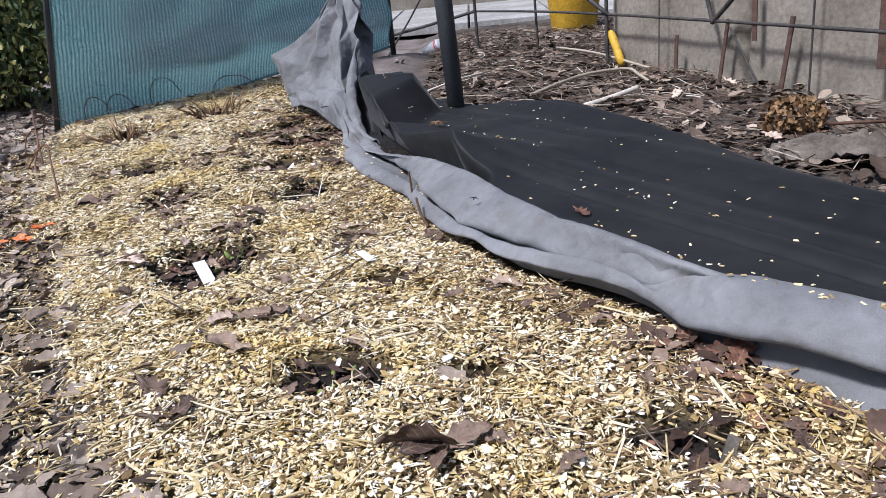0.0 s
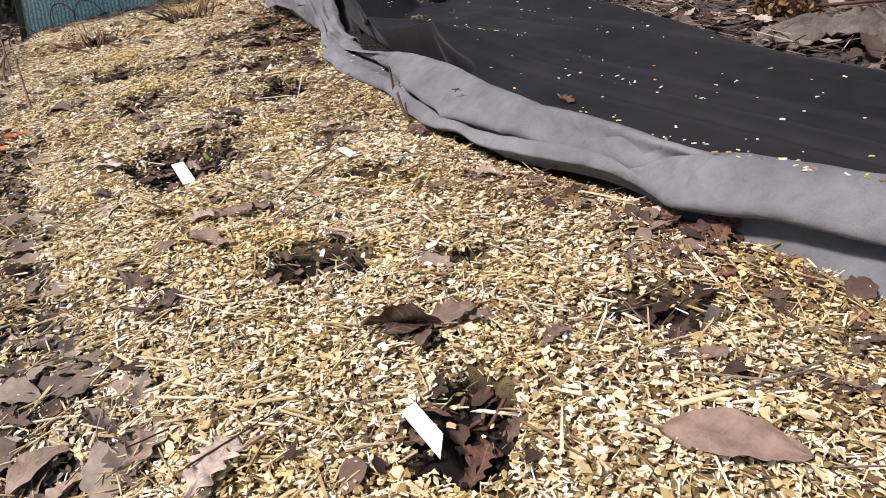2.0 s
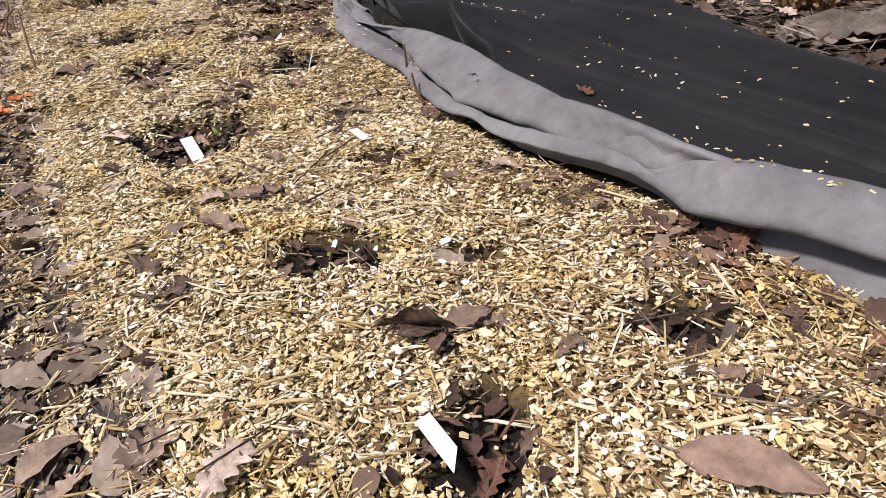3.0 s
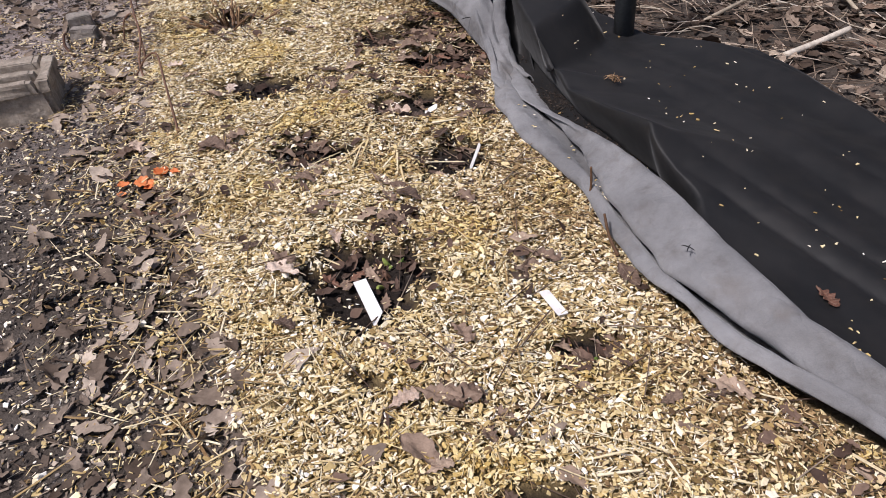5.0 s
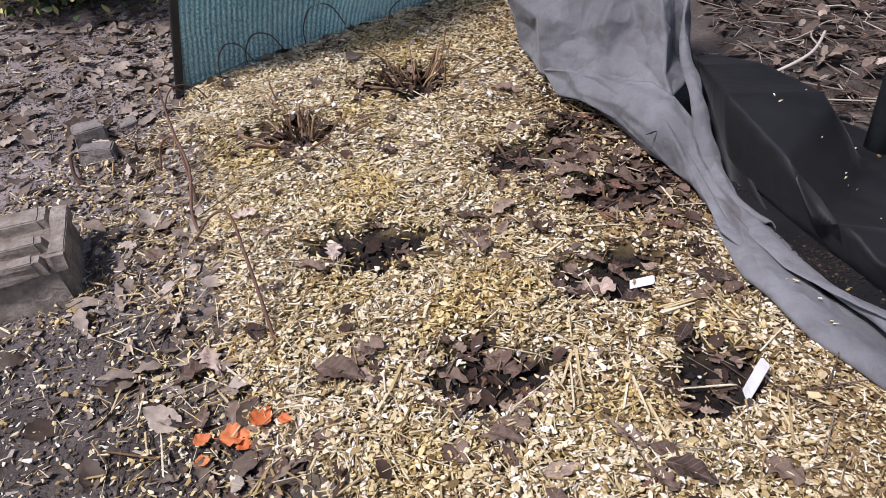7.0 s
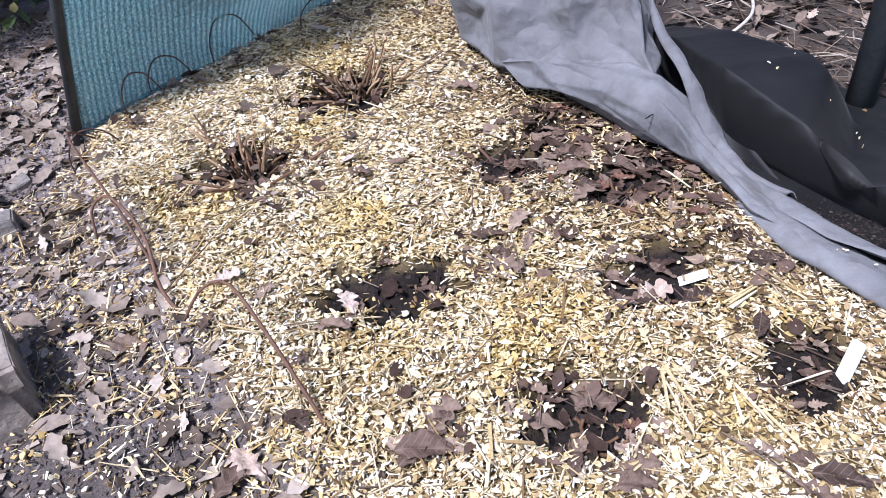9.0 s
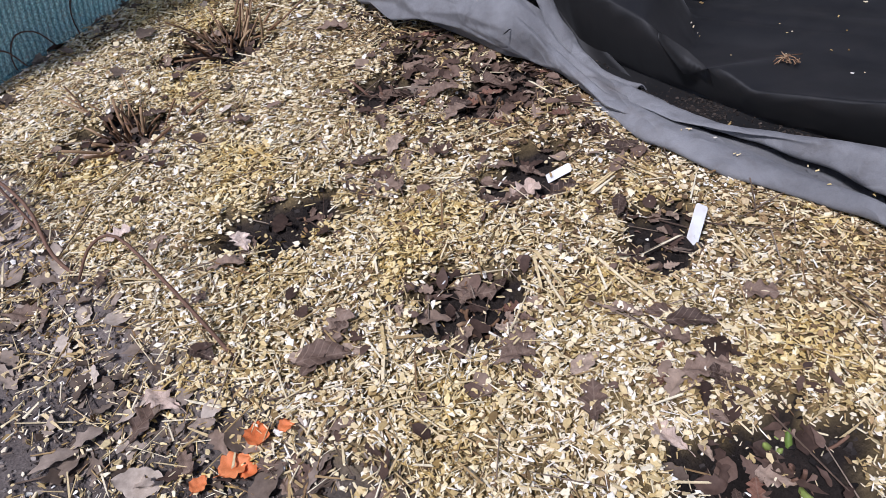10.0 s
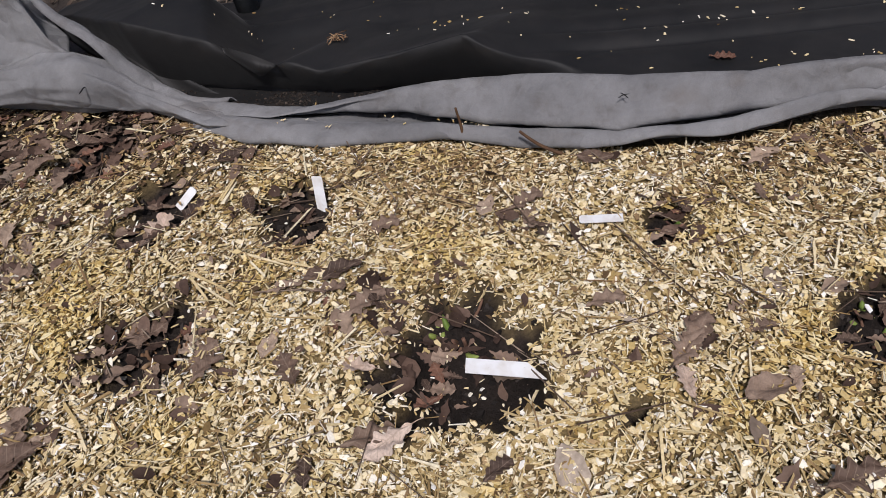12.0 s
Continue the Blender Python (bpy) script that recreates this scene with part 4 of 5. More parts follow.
litter("bed_leaf_litter", 6500, 24, (-1.5, 0.6, 0.3, 3.2), drift, "small broken dead leaves among the mulch", 0.012, 0.042, 0.016, 6, 3, DRIFT)
litter("back_leaf_litter", 2600, 23, (-3.2, -0.9, 2.2, 5.0), lambda x, y: 0.6 * step(0.0, 0.2, behind_net(x, y)) + 0.15, "dead leaves behind the net")


def twigs(name, n, seed, box, keep, mat, label, lo, hi, r, lift):
    x, y, rng = scatter(n, seed, *box, keep)
    k = len(x)
    return many(name, flakes(x, y, ground_z(x, y) + rng.uniform(0.003, lift, k), rng, rng.uniform(lo, hi, k), rng.uniform(r, r * 2.5, k), rng.uniform(r, r * 2, k), 0.10), BOX_FACES, mat, label, "twigs")


twigs("bank_twigs", 7500, 31, (-0.3, 1.9, 0.9, 4.6), lambda x, y: step(0.02, 0.06, x - np.interp(y, FAB_Y, FAR_X)), BANK_TWIG, "thin dry twigs lying in the leaf litter", 0.03, 0.16, 0.0012, 0.035)
twigs("path_twigs", 800, 32, (-2.3, 0.2, 0.0, 3.4), lambda x, y: 1 - step(0.0, 0.15, x - bed_left(y)), TWIG, "thin dry twigs on the path", 0.03, 0.13, 0.0010, 0.012)
twigs("bed_twigs", 1000, 33, (-1.5, 0.6, 0.2, 3.2), lambda x, y: step(0.0, 0.1, x - bed_left(y)) * (1 - step(-0.03, 0.0, x - fabric_low(y))), TWIG, "thin brown twigs on the mulch", 0.04, 0.14, 0.0010, 0.018)


# ---- the ground-cover fabric ----
def empty(name, at=(0, 0, 0), label="", category="", group=""):
    ob = new(name)
    ob.location = at
    return tagged(ob, label, category, group)


FABRIC = empty("landscape_fabric", (0.3, 1.3, 0.06), "black ground-cover fabric with its grey underside folded over", "fabric")
FABRIC.matrix_world = Matrix.Identity(4)


def loft(name, ys, profile, mat, label, amount=0.0022):
    """profile(y) gives the (x, z) corners of the section at y; the corners are rounded into a smooth line."""
    rows = []
    for y in ys:
        line = curve3([(px, 0.0, pz) for px, pz in profile(y)], 30)
        rows.append([(p[0], y, p[2]) for p in line])
    pts = np.array(rows)
    w = 0.0035 * N1(pts[..., 0] * 30 + 5, pts[..., 1] * 9) + 0.0018 * N2(pts[..., 0] * 70, pts[..., 1] * 25)
    pts[..., 2] += w
    pts[..., 0] += 0.8 * w
    return thick(part(name, grid_mesh(name, pts, mat), FABRIC, label), amount)


def at(y):
    base = 0.034 * max(0.0, min(y - 1.45, 1.2))
    return (*(float(np.interp(y, FAB_Y, c)) for c in (LOW_X, MID_X, TOP_X, FAR_X)), base)


def lower_section(y):
    low, mid, top, far, base = at(y)
    one = float(step(1.10, 0.84, y))                 # the single thick roll nearer the path's start
    wave = 0.004 * math.sin(17 * y) + 0.003 * math.sin(41 * y + 1)
    gap = 0.018 * float(step(1.40, 1.22, y))
    w = mid - low
    rise = float(np.interp(y, [1.05, 1.25, 1.6], [0.060, 0.042, 0.036]))
    a = [(low + 0.05, base + 0.004), (low + 0.028 + wave, base + 0.005 + gap), (low + 0.002 + wave, base + 0.014 + 1.1 * gap), (low + 0.004 + wave, base + 0.026 + 0.8 * gap), (low + 0.018 + 0.20 * w, base + rise), (mid - 0.006, base + 0.45 * rise), (mid + 0.03, base + 0.010), (mid + 0.06, base + 0.010)]
    belly = float(np.interp(y, [-0.5, 0.3, 0.65, 0.75, 0.80, 0.85, 0.95], [1.05, 0.80, 0.630, 0.515, 0.448, 0.398, 0.352]))
    sag = float(np.interp(y, [0.77, 0.86], [0.050, 0.028]))
    foot = low if y < 0.82 else max(low, belly + 0.03)
    flap = max(0.0, belly - foot)
    w = top - belly
    b = [(foot, -0.008), (foot + 0.042 + 0.3 * flap, 0.30 * sag), (belly + 0.060, 0.78 * sag), (belly + 0.004 + wave, 0.94 * sag), (belly - 0.007 + wave, sag + 0.012), (belly + 0.24 * w, sag + 0.034), (belly + 0.66 * w, 0.096), (top + 0.012, 0.098)]
    return [(p[0] * (1 - one) + q[0] * one, p[1] * (1 - one) + q[1] * one) for p, q in zip(a, b)]


def upper_section(y):
    low, mid, top, far, base = at(y)
    high = base * 0.4 + float(np.interp(y, [1.42, 1.70, 1.90, 2.10], [0.092, 0.074, 0.048, 0.034])) + 0.004 * math.sin(13 * y)
    k = high / 0.095
    lip = 0.004 * math.sin(23 * y) + 0.003 * math.sin(57 * y)
    return [(mid + 0.05, base + 0.022 * k), (mid + 0.018 + lip, base + 0.032 * k), (mid - 0.004 + lip, base + 0.052 * k), (mid + 0.35 * (top - mid), base * 0.7 + 0.076 * k), (top - 0.014, high), (top + 0.004, high), (top + 0.013, high - 0.016 * k), (top + 0.018, high - 0.050 * k)]


RIDGE_Y = [1.40, 1.52, 1.608, 1.72, 1.848, 1.96, 2.08, 2.213, 2.30, 2.40, 2.52]
RIDGE_X = [0.155, 0.137, 0.130, 0.060, -0.022, -0.070, -0.120, -0.170, -0.172, -0.172, -0.165]
RIDGE_Z = [0.084, 0.110, 0.162, 0.132, 0.108, 0.152, 0.178, 0.208, 0.195, 0.185, 0.150]


def sheet_z(x, y):
    """Height of the black sheet: a valley behind the fold, a sharp ridge with a tent-like peak, long wrinkles."""
    top, far = np.interp(y, FAB_Y, TOP_X), np.interp(y, FAB_Y, FAR_X)
    d = x - top
    z = 0.082 + 0.010 * np.sin(3.1 * y + 2.0) + 0.012 * N1(x * 4 + 3, y * 4)
    run, across = x * 0.77 + y * 0.64, x + 0.75 * y
    z = z + 0.030 * N2(run * 1.2, across * 8) + 0.024 * np.abs(N3(run * 1.6, across * 12)) + 0.0015 * N1(x * 40, y * 40)
    rx, rz = np.interp(y, RIDGE_Y, RIDGE_X), np.interp(y, RIDGE_Y, RIDGE_Z)
    past = x - rx
    wide = step(1.89, 1.97, y)
    brow = x - np.interp(y, [1.90, 1.96, 2.163, 2.30, 2.52], [-0.16, -0.135, -0.055, -0.075, -0.13])
    lift = (rz - z) * np.where(past > 0, (1 - wide) / (1.0 + (np.abs(past) / 0.07) ** 1.5) + wide * (1 - np.clip(brow / 0.065, 0, 1)), 1.0)
    valley = step(1.38, 1.53, y)
    floor = 0.030 + 0.020 * np.clip(y - 1.6, 0, 0.6) + 0.004 * N2(x * 30, y * 12)
    drop = step(0.0, 1.0, -past / np.maximum(0.020, 0.16 * (rx - top - 0.006)))
    z = z + valley * lift * (1 - drop)
    z = z * (1 - valley * drop) + floor * valley * drop
    return z + 0.010 * step(0.6, 1.0, d / np.maximum(far - top, 0.05))


ys = np.linspace(-0.5, 2.52, 344)
rows = []
for y in ys:
    low, mid, top, far, base = at(y)
    far += 0.012 * float(N1(y * 6, 1.0)) + 0.006 * float(N2(y * 25, 4.0))
    xs = top + 0.006 + (far - top - 0.006) * np.linspace(0, 1, 100) ** 1.35
    zs = sheet_z(xs, np.full(100, y))
    crest = float(np.interp(y, RIDGE_Y, RIDGE_X))
    past = xs - crest
    xs = xs - 0.070 * float(step(1.45, 1.60, y)) * np.exp(-(past / np.where(past < 0, 0.013, 0.075)) ** 2)
    rows.append(np.stack([xs, np.full(100, y), zs], 1))
thick(part("sheet", grid_mesh("sheet", np.array(rows), DARK_CLOTH), FABRIC, "black woven upper face strewn with wood chips"), 0.0022)
loft("lower_fold", np.linspace(-0.5, 2.04, 180), lower_section, GREY_CLOTH, "grey dusty underside turned outwards")
loft("upper_fold", np.linspace(0.88, 2.17, 130), upper_section, GREY_CLOTH, "grey dusty underside rolled over")


def crumple(coarse, times, amount, seed):
    """Cloth in flat facets: a coarse net of points, pushed about a little and filled in with triangles."""
    rng = np.random.RandomState(seed)
    c = np.array(coarse, float)
    push = rng.normal(0, amount, c.shape)
    push[0], push[-1] = 0, 0.3 * push[-1]
    c = c + push
    nv, nu = c.shape[0] - 1, c.shape[1] - 1
    flip = rng.rand(nv, nu) < 0.5
    out = np.zeros((nv * times + 1, nu * times + 1, 3))
    for j in range(nv * times + 1):
        for i in range(nu * times + 1):
            J, I = min(j // times, nv - 1), min(i // times, nu - 1)
            v, u = j / times - J, i / times - I
            p, q, r, w = c[J, I], c[J, I + 1], c[J + 1, I], c[J + 1, I + 1]
            if flip[J, I]:
                out[j, i] = p + u * (q - p) + v * (r - p) if u + v <= 1 else w + (1 - u) * (r - w) + (1 - v) * (q - w)
            else:
                out[j, i] = p + u * (q - p) + v * (w - q) if u >= v else p + v * (r - p) + u * (w - r)
    soft = out.copy()
    soft[1:-1, 1:-1] = 0.4 * out[1:-1, 1:-1] + 0.15 * (out[:-2, 1:-1] + out[2:, 1:-1] + out[1:-1, :-2] + out[1:-1, 2:])
    return soft


def cone_points(nu, nv):
    """The end of the cloth, gathered upwards to a thin post: large flat folds and a belly towards the path."""
    foot = np.array(curve3([(-0.250, 2.63, 0.15), (-0.250, 2.50, 0.15), (-0.295, 2.335, 0.150), (-0.43, 2.45, 0.125), (-0.535, 2.555, 0.090), (-0.595, 2.68, 0.10), (-0.60, 2.82, 0.105), (-0.50, 2.93, 0.10)], nu))
    tip = np.array([-0.335, 2.66, 0.455])
    out = np.zeros((nv, nu, 3))
    u = np.linspace(0, 1, nu)
    for j, v in enumerate(np.linspace(0, 1, nv)):
        ring = tip + np.stack([0.026 * np.cos(-0.2 - 4.2 * u), 0.026 * np.sin(-0.2 - 4.2 * u), 0 * u], 1)
        p = foot * (1 - v) + ring * v
        away = p[:, :2] - tip[:2]
        away = away / np.maximum(np.hypot(away[:, 0], away[:, 1]), 0.02)[:, None]
        belly = np.sin(np.pi * min(1.0, 1.55 * v)) * (0.018 + 0.075 * np.exp(-((u - 0.74) / 0.17) ** 2))
        pleat = np.where(np.arange(nu) % 2 == 0, 0.027, -0.022) * math.sin(math.pi * min(1.0, v + 0.05)) ** 0.7
        p[:, :2] += away * (belly + pleat)[:, None]
        out[j] = p
    return out


thick(part("gathered_end", grid_mesh("gathered_end", crumple(cone_points(14, 7), 9, 0.0140, 4), GREY_CLOTH), FABRIC, "grey underside gathered up and tied to a post"), 0.0022)
# the apron below it, from the turned edge down to the mulch
edge_low = np.array(curve3([(-0.250, 1.88, 0.046), (-0.275, 2.00, 0.050), (-0.300, 2.13, 0.060), (-0.378, 2.26, 0.068), (-0.480, 2.43, 0.085), (-0.550, 2.56, 0.100)], 60))
edge_top = np.array(curve3([(-0.172, 1.94, 0.046), (-0.232, 2.10, 0.056), (-0.272, 2.20, 0.115), (-0.300, 2.31, 0.166), (-0.420, 2.45, 0.150), (-0.535, 2.565, 0.118)], 60))
q = np.linspace(0, 1, 26)[None, :, None]
apron = edge_low[:, None] * (1 - q) + edge_top[:, None] * q
puff = np.sin(np.pi * q[..., 0]) * step(0.0, 0.3, np.linspace(0, 1, 60))[:, None] * (0.026 + 0.010 * N1(np.linspace(0, 6, 60)[:, None], q[..., 0] * 2)) + 0.004 * N2(np.linspace(0, 22, 60)[:, None], q[..., 0] * 7)
apron[..., 0] -= 0.75 * puff
apron[..., 1] -= 0.55 * puff
apron[..., 2] += 0.35 * puff
tuck = np.clip(1 - np.linspace(0, 1, 26) / 0.18, 0, 1)[None, :] * step(0.0, 0.2, np.linspace(0, 1, 60))[:, None]
apron[..., 0] += 0.034 * tuck
apron[..., 1] += 0.020 * tuck
apron[..., 2] -= 0.012 * tuck
net_rows = apron[np.linspace(0, 59, 11).astype(int)][:, [0, 2, 5, 10, 16, 21, 25]]
ease = (1 - step(0.0, 0.22, np.linspace(0, 1, 11)))[:, None]
net_rows[..., 2] -= 0.018 * ease
net_rows[..., 0] += 0.022 * ease
thick(part("apron", grid_mesh("apron", crumple(net_rows, 8, 0.0090, 6), GREY_CLOTH), FABRIC, "grey underside spread over the mulch"), 0.0022)
hem = curve3([(-0.185, 2.03, 0.042), (-0.228, 2.09, 0.050), (-0.274, 2.18, 0.098), (-0.284, 2.27, 0.170), (-0.288, 2.40, 0.215), (-0.272, 2.50, 0.285)], 44)
rows = []
for i, p in enumerate(hem):
    k = i / 43
    w = 0.012 + 0.028 * math.sin(math.pi * min(1, 0.08 + k)) + 0.005 * math.sin(19 * k) + 0.003 * math.sin(47 * k)
    rows.append([(p[0] - 0.2 * w + w * q, p[1] - 0.25 * w * q, p[2] + 0.004 + 0.012 * math.sin(math.pi * q) - 0.012 * q) for q in np.linspace(0, 1, 8)])
thick(part("turned_edge", grid_mesh("turned_edge", np.array(rows), GREY_CLOTH), FABRIC, "pale grey turned-over edge"), 0.0022)
lip = curve3([(-0.175, 2.03, 0.036), (-0.240, 2.13, 0.066), (-0.268, 2.27, 0.145), (-0.262, 2.40, 0.185), (-0.250, 2.48, 0.190)], 44)
bank = curve3([(-0.165, 2.06, 0.033), (-0.190, 2.18, 0.080), (-0.190, 2.28, 0.160), (-0.190, 2.36, 0.180), (-0.180, 2.45, 0.165)], 44)
wing = []
for i, (p, e) in enumerate(zip(lip, bank)):
    k = i / 43
    q = np.linspace(0, 1, 18)[:, None]
    line = np.array(p) * (1 - q) + np.array(e) * q
    line[:, 2] -= 0.050 * (1 - 0.4 * k) * np.sin(np.pi * q[:, 0]) ** 0.8
    wing.append(line)
thick(part("pocket", grid_mesh("pocket", np.array(wing), DARK_CLOTH), FABRIC, "black upper face sagging into a pocket"), 0.0022)

tagged(new("thin_post", tube("thin_post", [(-0.325, 2.675, 0.02), (-0.318, 2.68, 0.9)], 0.009, STONE, 10)), "thin pale grey garden post holding the fabric", "post")

# chips lying on the sheet
x, y, rng = scatter(11000, 41, -0.3, 1.0, 0.5, 2.3, lambda x, y: (x > np.interp(y, FAB_Y, TOP_X) + 0.015) * (x < np.interp(y, FAB_Y, FAR_X) - 0.03) * (0.045 + 0.9 * np.exp(-(((x - 0.42) / 0.13) ** 2 + ((y - 1.10) / 0.15) ** 2)) * (N1(x * 19, y * 19) > 0.25) + 0.5 * np.exp(-(((x - np.interp(y, FAB_Y, TOP_X) - 0.03) / 0.03) ** 2)) * (N2(x * 9, y * 9) > 0.3)))
n = len(x)
L = 0.003 + 0.010 * rng.rand(n) ** 2
many("chips_on_fabric", flakes(x, y, sheet_z(x, y) + 0.002, rng, L, L * rng.uniform(0.3, 0.7, n), np.full(n, 0.0012), 0.08), BOX_FACES, CHIP, "stray wood chips lying on the black fabric", "wood chips")
x, y, rng = scatter(5200, 42, -0.4, 0.7, 1.07, 1.9, lambda x, y: (x > np.interp(y, FAB_Y, LOW_X) + 0.022) * (x < np.interp(y, FAB_Y, MID_X) + 0.002) * (0.06 + 0.30 * np.exp(-((x + 0.19) / 0.05) ** 2 - ((y - 1.84) / 0.10) ** 2) + 0.9 * np.exp(-((x - np.interp(y, FAB_Y, MID_X)) / 0.02) ** 2) * (N1(x * 9, y * 9) > 0.0)))
n = len(x)
L = rng.uniform(0.003, 0.009, n)
base = 0.034 * np.clip(y - 1.45, 0, 1.2)
share = np.clip((x - np.interp(y, FAB_Y, LOW_X)) / np.maximum(np.interp(y, FAB_Y, MID_X) - np.interp(y, FAB_Y, LOW_X), 0.01), 0, 1)
tall = base + 0.043 - 0.010 * share
many("chips_in_fold", flakes(x, y, tall, rng, L, L * 0.45, np.full(n, 0.001), 0.15), BOX_FACES, CHIP, "fine wood chips caught in the fabric's fold", "wood chips") if n else None
rng = np.random.RandomState(44)
y = rng.uniform(0.45, 0.93, 46)
x = np.interp(y, FAB_Y, TOP_X) + rng.normal(-0.006, 0.012, 46)
L = rng.uniform(0.004, 0.011, 46)
many("chips_on_fold", flakes(x, y, np.full(46, 0.099), rng, L, L * 0.5, np.full(46, 0.001), 0.1), BOX_FACES, CHIP, "a few wood chips lying on the grey fold", "wood chips")
for line in (((-0.374, 2.224, 0.122), (-0.366, 2.226, 0.124), (-0.356, 2.234, 0.123), (-0.350, 2.237, 0.120)), ((0.096, 1.318, 0.088), (0.106, 1.313, 0.090), (0.116, 1.306, 0.088)), ((0.103, 1.302, 0.088), (0.107, 1.313, 0.090), (0.112, 1.322, 0.088))):
    slim = 0.55 if line[0][0] < 0 else 0.4
    part("tear", tube("tear", curve3(line, 8), [slim * r for r in (0.0008, 0.0018, 0.0024, 0.0026, 0.0024, 0.0020, 0.0014, 0.0006)], DARK_CLOTH, 6), FABRIC, "small dark tear in the cloth")
x, y, rng = scatter(26000, 43, -0.3, 0.16, 1.50, 2.16, lambda x, y: (x > np.interp(y, FAB_Y, TOP_X) + 0.014) * (x < np.interp(y, RIDGE_Y, RIDGE_X) - 0.012) * np.clip(0.35 + 1.5 * N1(x * 14, y * 14), 0, 1))
n = len(x)
L = 0.0015 + 0.005 * rng.rand(n) ** 3
many("dust_in_fold", flakes(x, y, sheet_z(x, y) + 0.0015, rng, L, L * 0.8, L * 0.4, 0.2), BOX_FACES, DUST, "brown dust and crumbs gathered in the fabric's hollow", "soil")
TUFT = empty("dry_tuft", (0.011, 1.886, float(sheet_z(0.011, 1.886))), "small dry tuft of straw stuck to the fabric", "straw")
rt = random.Random(31)
for k in range(22):
    a, L = rt.uniform(0, 6.28), rt.uniform(0.012, 0.035)
    c = Vector((rt.uniform(-0.015, 0.015), rt.uniform(-0.012, 0.012), 0.003))
    d = Vector((math.cos(a), math.sin(a), rt.uniform(-0.02, 0.45))) * L * 0.5
    part("straw", tube("straw", [c - d * 0.9, c + Vector((0, 0, 0.004)), c + d], 0.0009, STUB, 5), TUFT)
oak = new("oak_leaf", RUSTY[0])
oak.matrix_world = pose(0.300, 1.215, float(sheet_z(0.300, 1.215)) + 0.003, 4, 6, -60) @ Matrix.Scale(0.048, 4)
tagged(oak, "small russet oak leaf lying on the black fabric", "leaf", "leaves on the fabric")

# ---- steel pole, net ----
tagged(new("steel_pole", tube("steel_pole", [(0.065, 2.21, -0.1), (0.045, 2.207, 0.4), (0.0, 2.197, 1.3)], 0.0265, STEEL, 20)), "dark grey-green painted round steel pole standing in the soil", "pole")

NETTING = empty("shade_net", label="teal green knitted shade net stretched between posts", category="net")
side = NET_B - NET_A
nu, nv = 120, 40
pts, uv = np.zeros((nv, nu, 3)), np.zeros((nv, nu, 2))
for j in range(nv):
    for i in range(nu):
        u, v = i / (nu - 1), j / (nv - 1)
        lean = Vector((0.25 * (1 - u), -0.07 * (1 - u), 0.965))
        base = NET_A + side * u
        bz = 0.045 + 0.075 * u + 0.012 * math.sin(u * 13) * (1 - v)
        sag = 0.018 * math.sin(u * 9 + 2 * v) * math.sin(math.pi * min(v * 1.5 + 0.1, 1)) + 0.02 * float(N1(u * 8, v * 6)) - 0.035 * math.exp(-((v - 0.18) / 0.08) ** 2) * step(0.05, 0.4, u)
        p = Vector((base.x, base.y, bz)) + lean * (0.92 * v) + Vector((side.y, -side.x, 0)).normalized() * float(sag) * -1
        pts[j, i], uv[j, i] = p, (u * side.length, v * 0.92)
thick(part("netting", grid_mesh("netting", pts, NET, True, uv), NETTING), 0.0015)
part("end_post", tube("end_post", [(-1.505, 2.635, 0.0), (-1.505 + 0.24, 2.635 - 0.067, 0.95)], 0.011, STEEL, 10), NETTING, "dark rusty end post")
part("end_post", tube("end_post", [(-0.29, 3.73, 0.0), (-0.29, 3.73, 1.0)], 0.014, STEEL, 10), NETTING)
part("bottom_hem", tube("bottom_hem", [tuple(pts[0, i] + np.array((0, -0.004, 0.0))) for i in range(0, nu, 7)], 0.006, NET, 6), NETTING)

# bent wire hooks that hold the net's foot
for x, y, reach, height, turn in ((-1.48, 2.52, 0.11, 0.10, 20), (-1.38, 2.66, 0.09, 0.09, 40), (-1.34, 2.76, 0.10, 0.09, 30), (-1.20, 2.86, 0.12, 0.11, 35), (-0.98, 2.99, 0.17, 0.07, 35)):
    z = float(ground_z(x, y))
    d = Vector((math.cos(radians(turn)), math.sin(radians(turn)), 0))
    c = curve3([Vector((x, y, z - 0.03)), Vector((x, y, z + 0.5 * height)) - d * 0.004, Vector((x, y, z + height)) + d * reach * 0.25, Vector((x, y, z + height * 0.9)) + d * reach * 0.7, Vector((x, y, z + height * 0.35)) + d * reach], 16)
    tagged(new("wire_hook", tube("wire_hook", c, 0.0017, RUST, 7)), "bent rusty wire hook at the foot of the net", "wire", "wire hooks")


